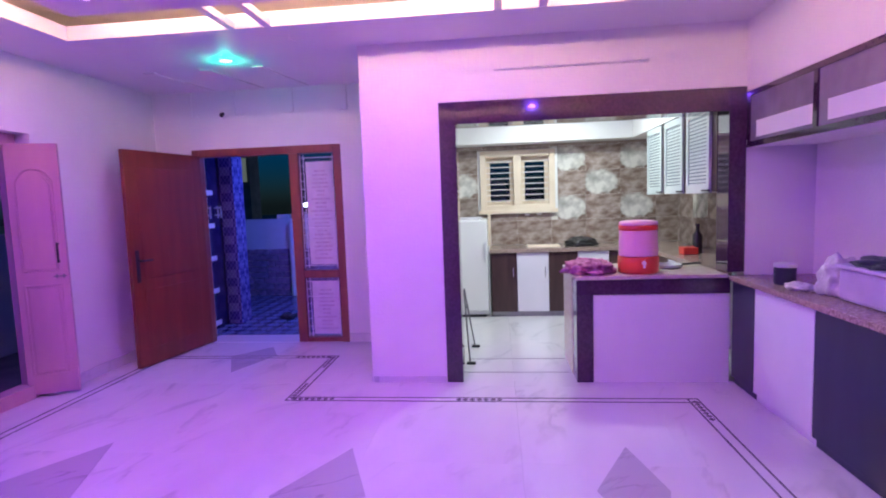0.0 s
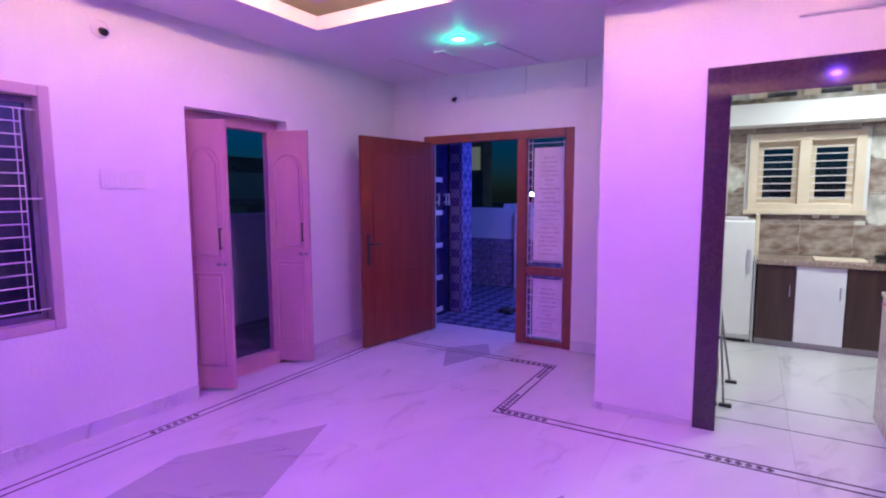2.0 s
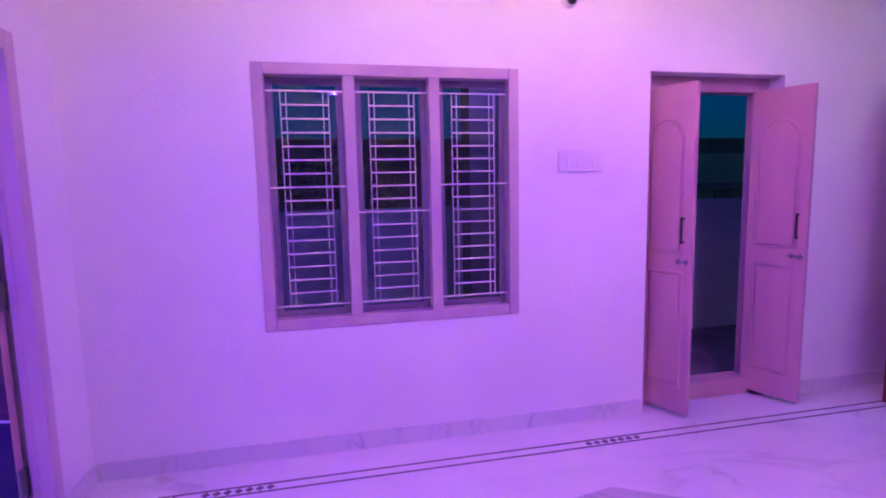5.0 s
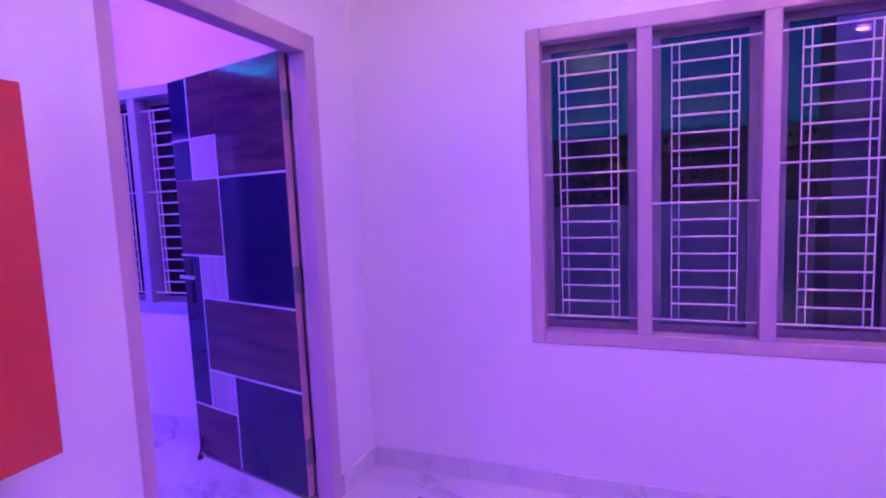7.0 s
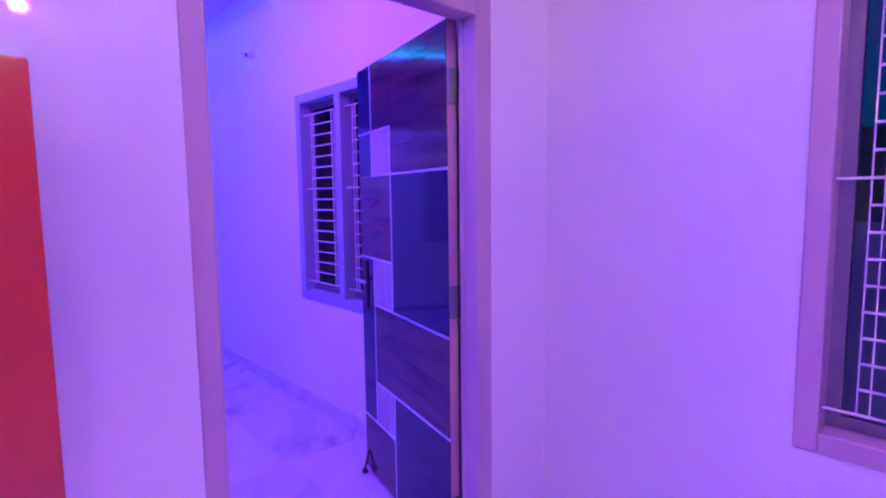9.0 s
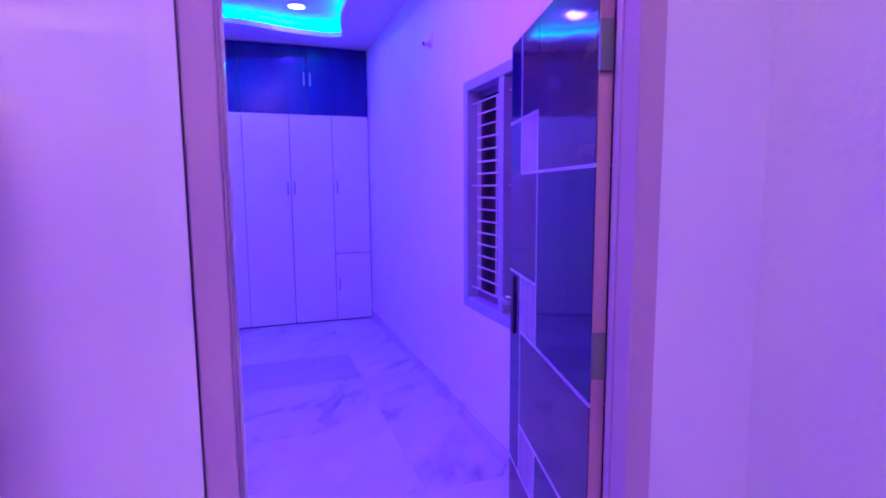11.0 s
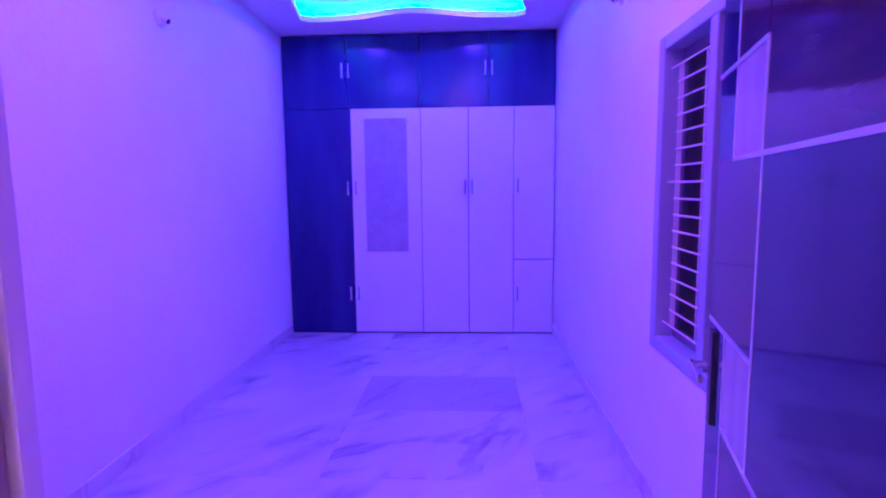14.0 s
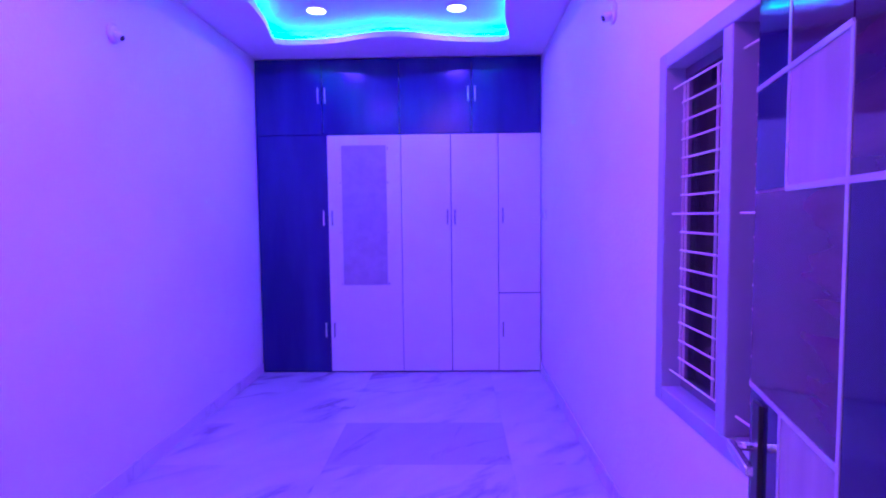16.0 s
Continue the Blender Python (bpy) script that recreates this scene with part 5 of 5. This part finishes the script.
def steps(a, b, s, first=None):
    out = [a]
    v = first if first is not None else a + s
    while v < b - 0.02:
        out.append(v)
        v += s
    return out + [b]


tiling(floor_base, "marble_slab", steps(-5.25, -2.20, 0.92, -4.53), steps(0.22, 5.85, 1.22, 0.9), -0.012, 0.0, MARBLE, 0.0004)
tiling(floor_base, "marble_slab", steps(-2.20, 1.0, 0.92), steps(-2.4, 5.85, 1.22, -1.6), -0.012, 0.0, MARBLE, 0.0004)
tiling(floor_base, "marble_slab", steps(-2.20, 1.0, 0.92), steps(5.85, 7.57, 1.22), -0.012, 0.0, MARBLE, 0.0004)
tiling(floor_base, "marble_slab_bedroom", [-5.02, -4.53, -3.40, -2.33], [-5.27, -4.1, -3.42, -2.77, -1.93, -1.1, -0.25, 0.22], -0.012, 0.0, MARBLE_BED, 0.0003, MARBLE_GREY, ((-4.53, -3.42),))
porch = structure("floor_porch", boxes((-8.0, -2.44, 6.16, 9.10, -0.0615, -0.058), (-2.44, 1.0, 7.78, 9.10, -0.0615, -0.058)), GREY_MARBLE, "patterned porch floor", "floor")
tiling(porch, "porch_tile", steps(-6.5, -2.45, 0.4), steps(6.18, 9.08, 0.4), -0.0575, -0.05, PORCH_TILE)


def wall_tiles(root, name, plane, axis, a0, a1, z0, z1, tw, th, hole, mats, low):
    cache = {}
    rows_ = int(math.ceil((z1 - z0) / th))
    cols = int(math.ceil((a1 - a0) / tw))
    for r in range(rows_):
        for c in range(cols):
            p, q = max(a0 + c * tw, low), min(a0 + (c + 1) * tw, a1)
            if q - p < 0.03:
                continue
            s_, t_ = z0 + r * th, min(z0 + (r + 1) * th, z1)
            cuts = [(p, q, s_, t_)]
            if hole and p < hole[1] and q > hole[0] and s_ < hole[3] and t_ > hole[2]:
                cuts = []
                if p < hole[0] - 0.02:
                    cuts.append((p, hole[0], s_, t_))
                if q > hole[1] + 0.02:
                    cuts.append((hole[1], q, s_, t_))
                m0, m1 = max(p, hole[0]), min(q, hole[1])
                if s_ < hole[2] - 0.02:
                    cuts.append((m0, m1, s_, hole[2]))
                if t_ > hole[3] + 0.02:
                    cuts.append((m0, m1, hole[3], t_))
            mat = mats[1] if max((u1 - u0) * (v1 - v0) for u0, u1, v0, v1 in cuts or [(0, 0, 0, 0)]) > 0.55 * tw * th and (c + r) % 2 == 1 and r > 0 else mats[0]
            for (u0, u1, v0, v1) in cuts:
                key = (round(u1 - u0, 3), round(v1 - v0, 3), mat.name)
                if key not in cache:
                    w_, h_ = u1 - u0, v1 - v0
                    bm_ = boxes((-w_ / 2 + 0.001, w_ / 2 - 0.001, -0.012, -0.002, -h_ / 2 + 0.001, h_ / 2 - 0.001)) if axis == "x" else boxes((-0.012, -0.002, -w_ / 2 + 0.001, w_ / 2 - 0.001, -h_ / 2 + 0.001, h_ / 2 - 0.001))
                    cache[key] = mesh_of(name, bm_, mat)
                o = new(name, cache[key])
                o.parent = root
                o.location = ((u0 + u1) / 2, plane, (v0 + v1) / 2) if axis == "x" else (plane, (u0 + u1) / 2, (v0 + v1) / 2)


def flower_tile():
    """A tile with a pale shell-like motif in the middle on grey-brown stone."""
    m = material("shell_motif_tile", (0.19, 0.13, 0.10), 0.25, color2=(0.44, 0.37, 0.33), scale=6.5, detail=9, lo=0.38, hi=0.64, stretch=(1, 1, 1.9))
    n, l = m.node_tree.nodes, m.node_tree.links
    tc = n.new("ShaderNodeTexCoord")
    warp, mp, ln, ramp, mix, tone = n.new("ShaderNodeTexNoise"), n.new("ShaderNodeVectorMath"), n.new("ShaderNodeVectorMath"), n.new("ShaderNodeValToRGB"), n.new("ShaderNodeMix"), n.new("ShaderNodeValToRGB")
    warp.inputs["Scale"].default_value = 6.5
    mp.operation = "MULTIPLY_ADD"
    mp.inputs[1].default_value = (1.1, 1.1, 1.1)
    l.new(warp.outputs["Color"], mp.inputs[0])
    sub = n.new("ShaderNodeMapping")
    sub.inputs["Scale"].default_value = (3.4, 0.0, 5.2)
    sub.inputs["Location"].default_value = (-0.45, -0.55, -0.55)
    l.new(tc.outputs["Object"], sub.inputs[0])
    l.new(tc.outputs["Object"], warp.inputs["Vector"])
    l.new(sub.outputs[0], mp.inputs[2])
    ln.operation = "LENGTH"
    l.new(mp.outputs[0], ln.inputs[0])
    ramp.color_ramp.elements[0].position, ramp.color_ramp.elements[1].position = 0.68, 0.88
    ramp.color_ramp.elements[0].color, ramp.color_ramp.elements[1].color = (1, 1, 1, 1), (0, 0, 0, 1)
    l.new(ln.outputs["Value"], ramp.inputs[0])
    mix.data_type = "RGBA"
    l.new(ramp.outputs[0], mix.inputs[0])
    b = n["Principled BSDF"]
    old = b.inputs["Base Color"].links[0].from_socket
    l.new(old, mix.inputs[6])
    tone.color_ramp.elements[0].position, tone.color_ramp.elements[1].position = 0.34, 0.60
    tone.color_ramp.elements[0].color, tone.color_ramp.elements[1].color = (0.34, 0.33, 0.30, 1), (0.74, 0.72, 0.66, 1)
    l.new(warp.outputs[0], tone.inputs[0])
    l.new(tone.outputs[0], mix.inputs[7])
    l.new(mix.outputs[2], b.inputs["Base Color"])
    return m


SHELL = flower_tile()
wall_tiles(wall_kitchen_north, "wall_tile", 7.57, "x", -2.4525, 0.95, 0.851, 2.17, 0.445, 0.32, (KW[0] - 0.035, KW[1] + 0.035, KW[2] - 0.035, KW[3] + 0.005), (BROWN_TILE, SHELL), -2.20)
wall_tiles(wall_kitchen_north, "wall_tile", 7.57, "x", -2.4525, 0.95, 2.38, 2.70, 0.445, 0.32, None, (BROWN_TILE, SHELL), -2.20)
wall_tiles(wall_east, "wall_tile", 0.95, "y", 4.80, 7.55, 0.851, 1.46, 0.445, 0.32, None, (BROWN_TILE, SHELL), 4.80)


def cladding(root, x0, x1, y, z0, z1):
    """Rough stones in courses, each with its own depth."""
    rng = random.Random(8)
    z = z0
    cache = {}
    while z < z1 - 0.04:
        x = x0 + rng.uniform(0, 0.1)
        while x < x1:
            w_ = rng.choice((0.14, 0.18, 0.22))
            key = (w_, rng.choice((0.012, 0.02, 0.03)))
            if key not in cache:
                cache[key] = mesh_of("stone", boxes((-w_ / 2 + 0.004, w_ / 2 - 0.004, -key[1], 0, 0.004, 0.096)), STONE_CLAD)
            o = new("stone", cache[key])
            o.parent = root
            o.location = (x + w_ / 2, y - 0.001, z)
            x += w_
        z += 0.10


cladding(bpy.data.objects["porch_parapet"], -6.4, -3.6, 9.10, -0.05, 0.75)
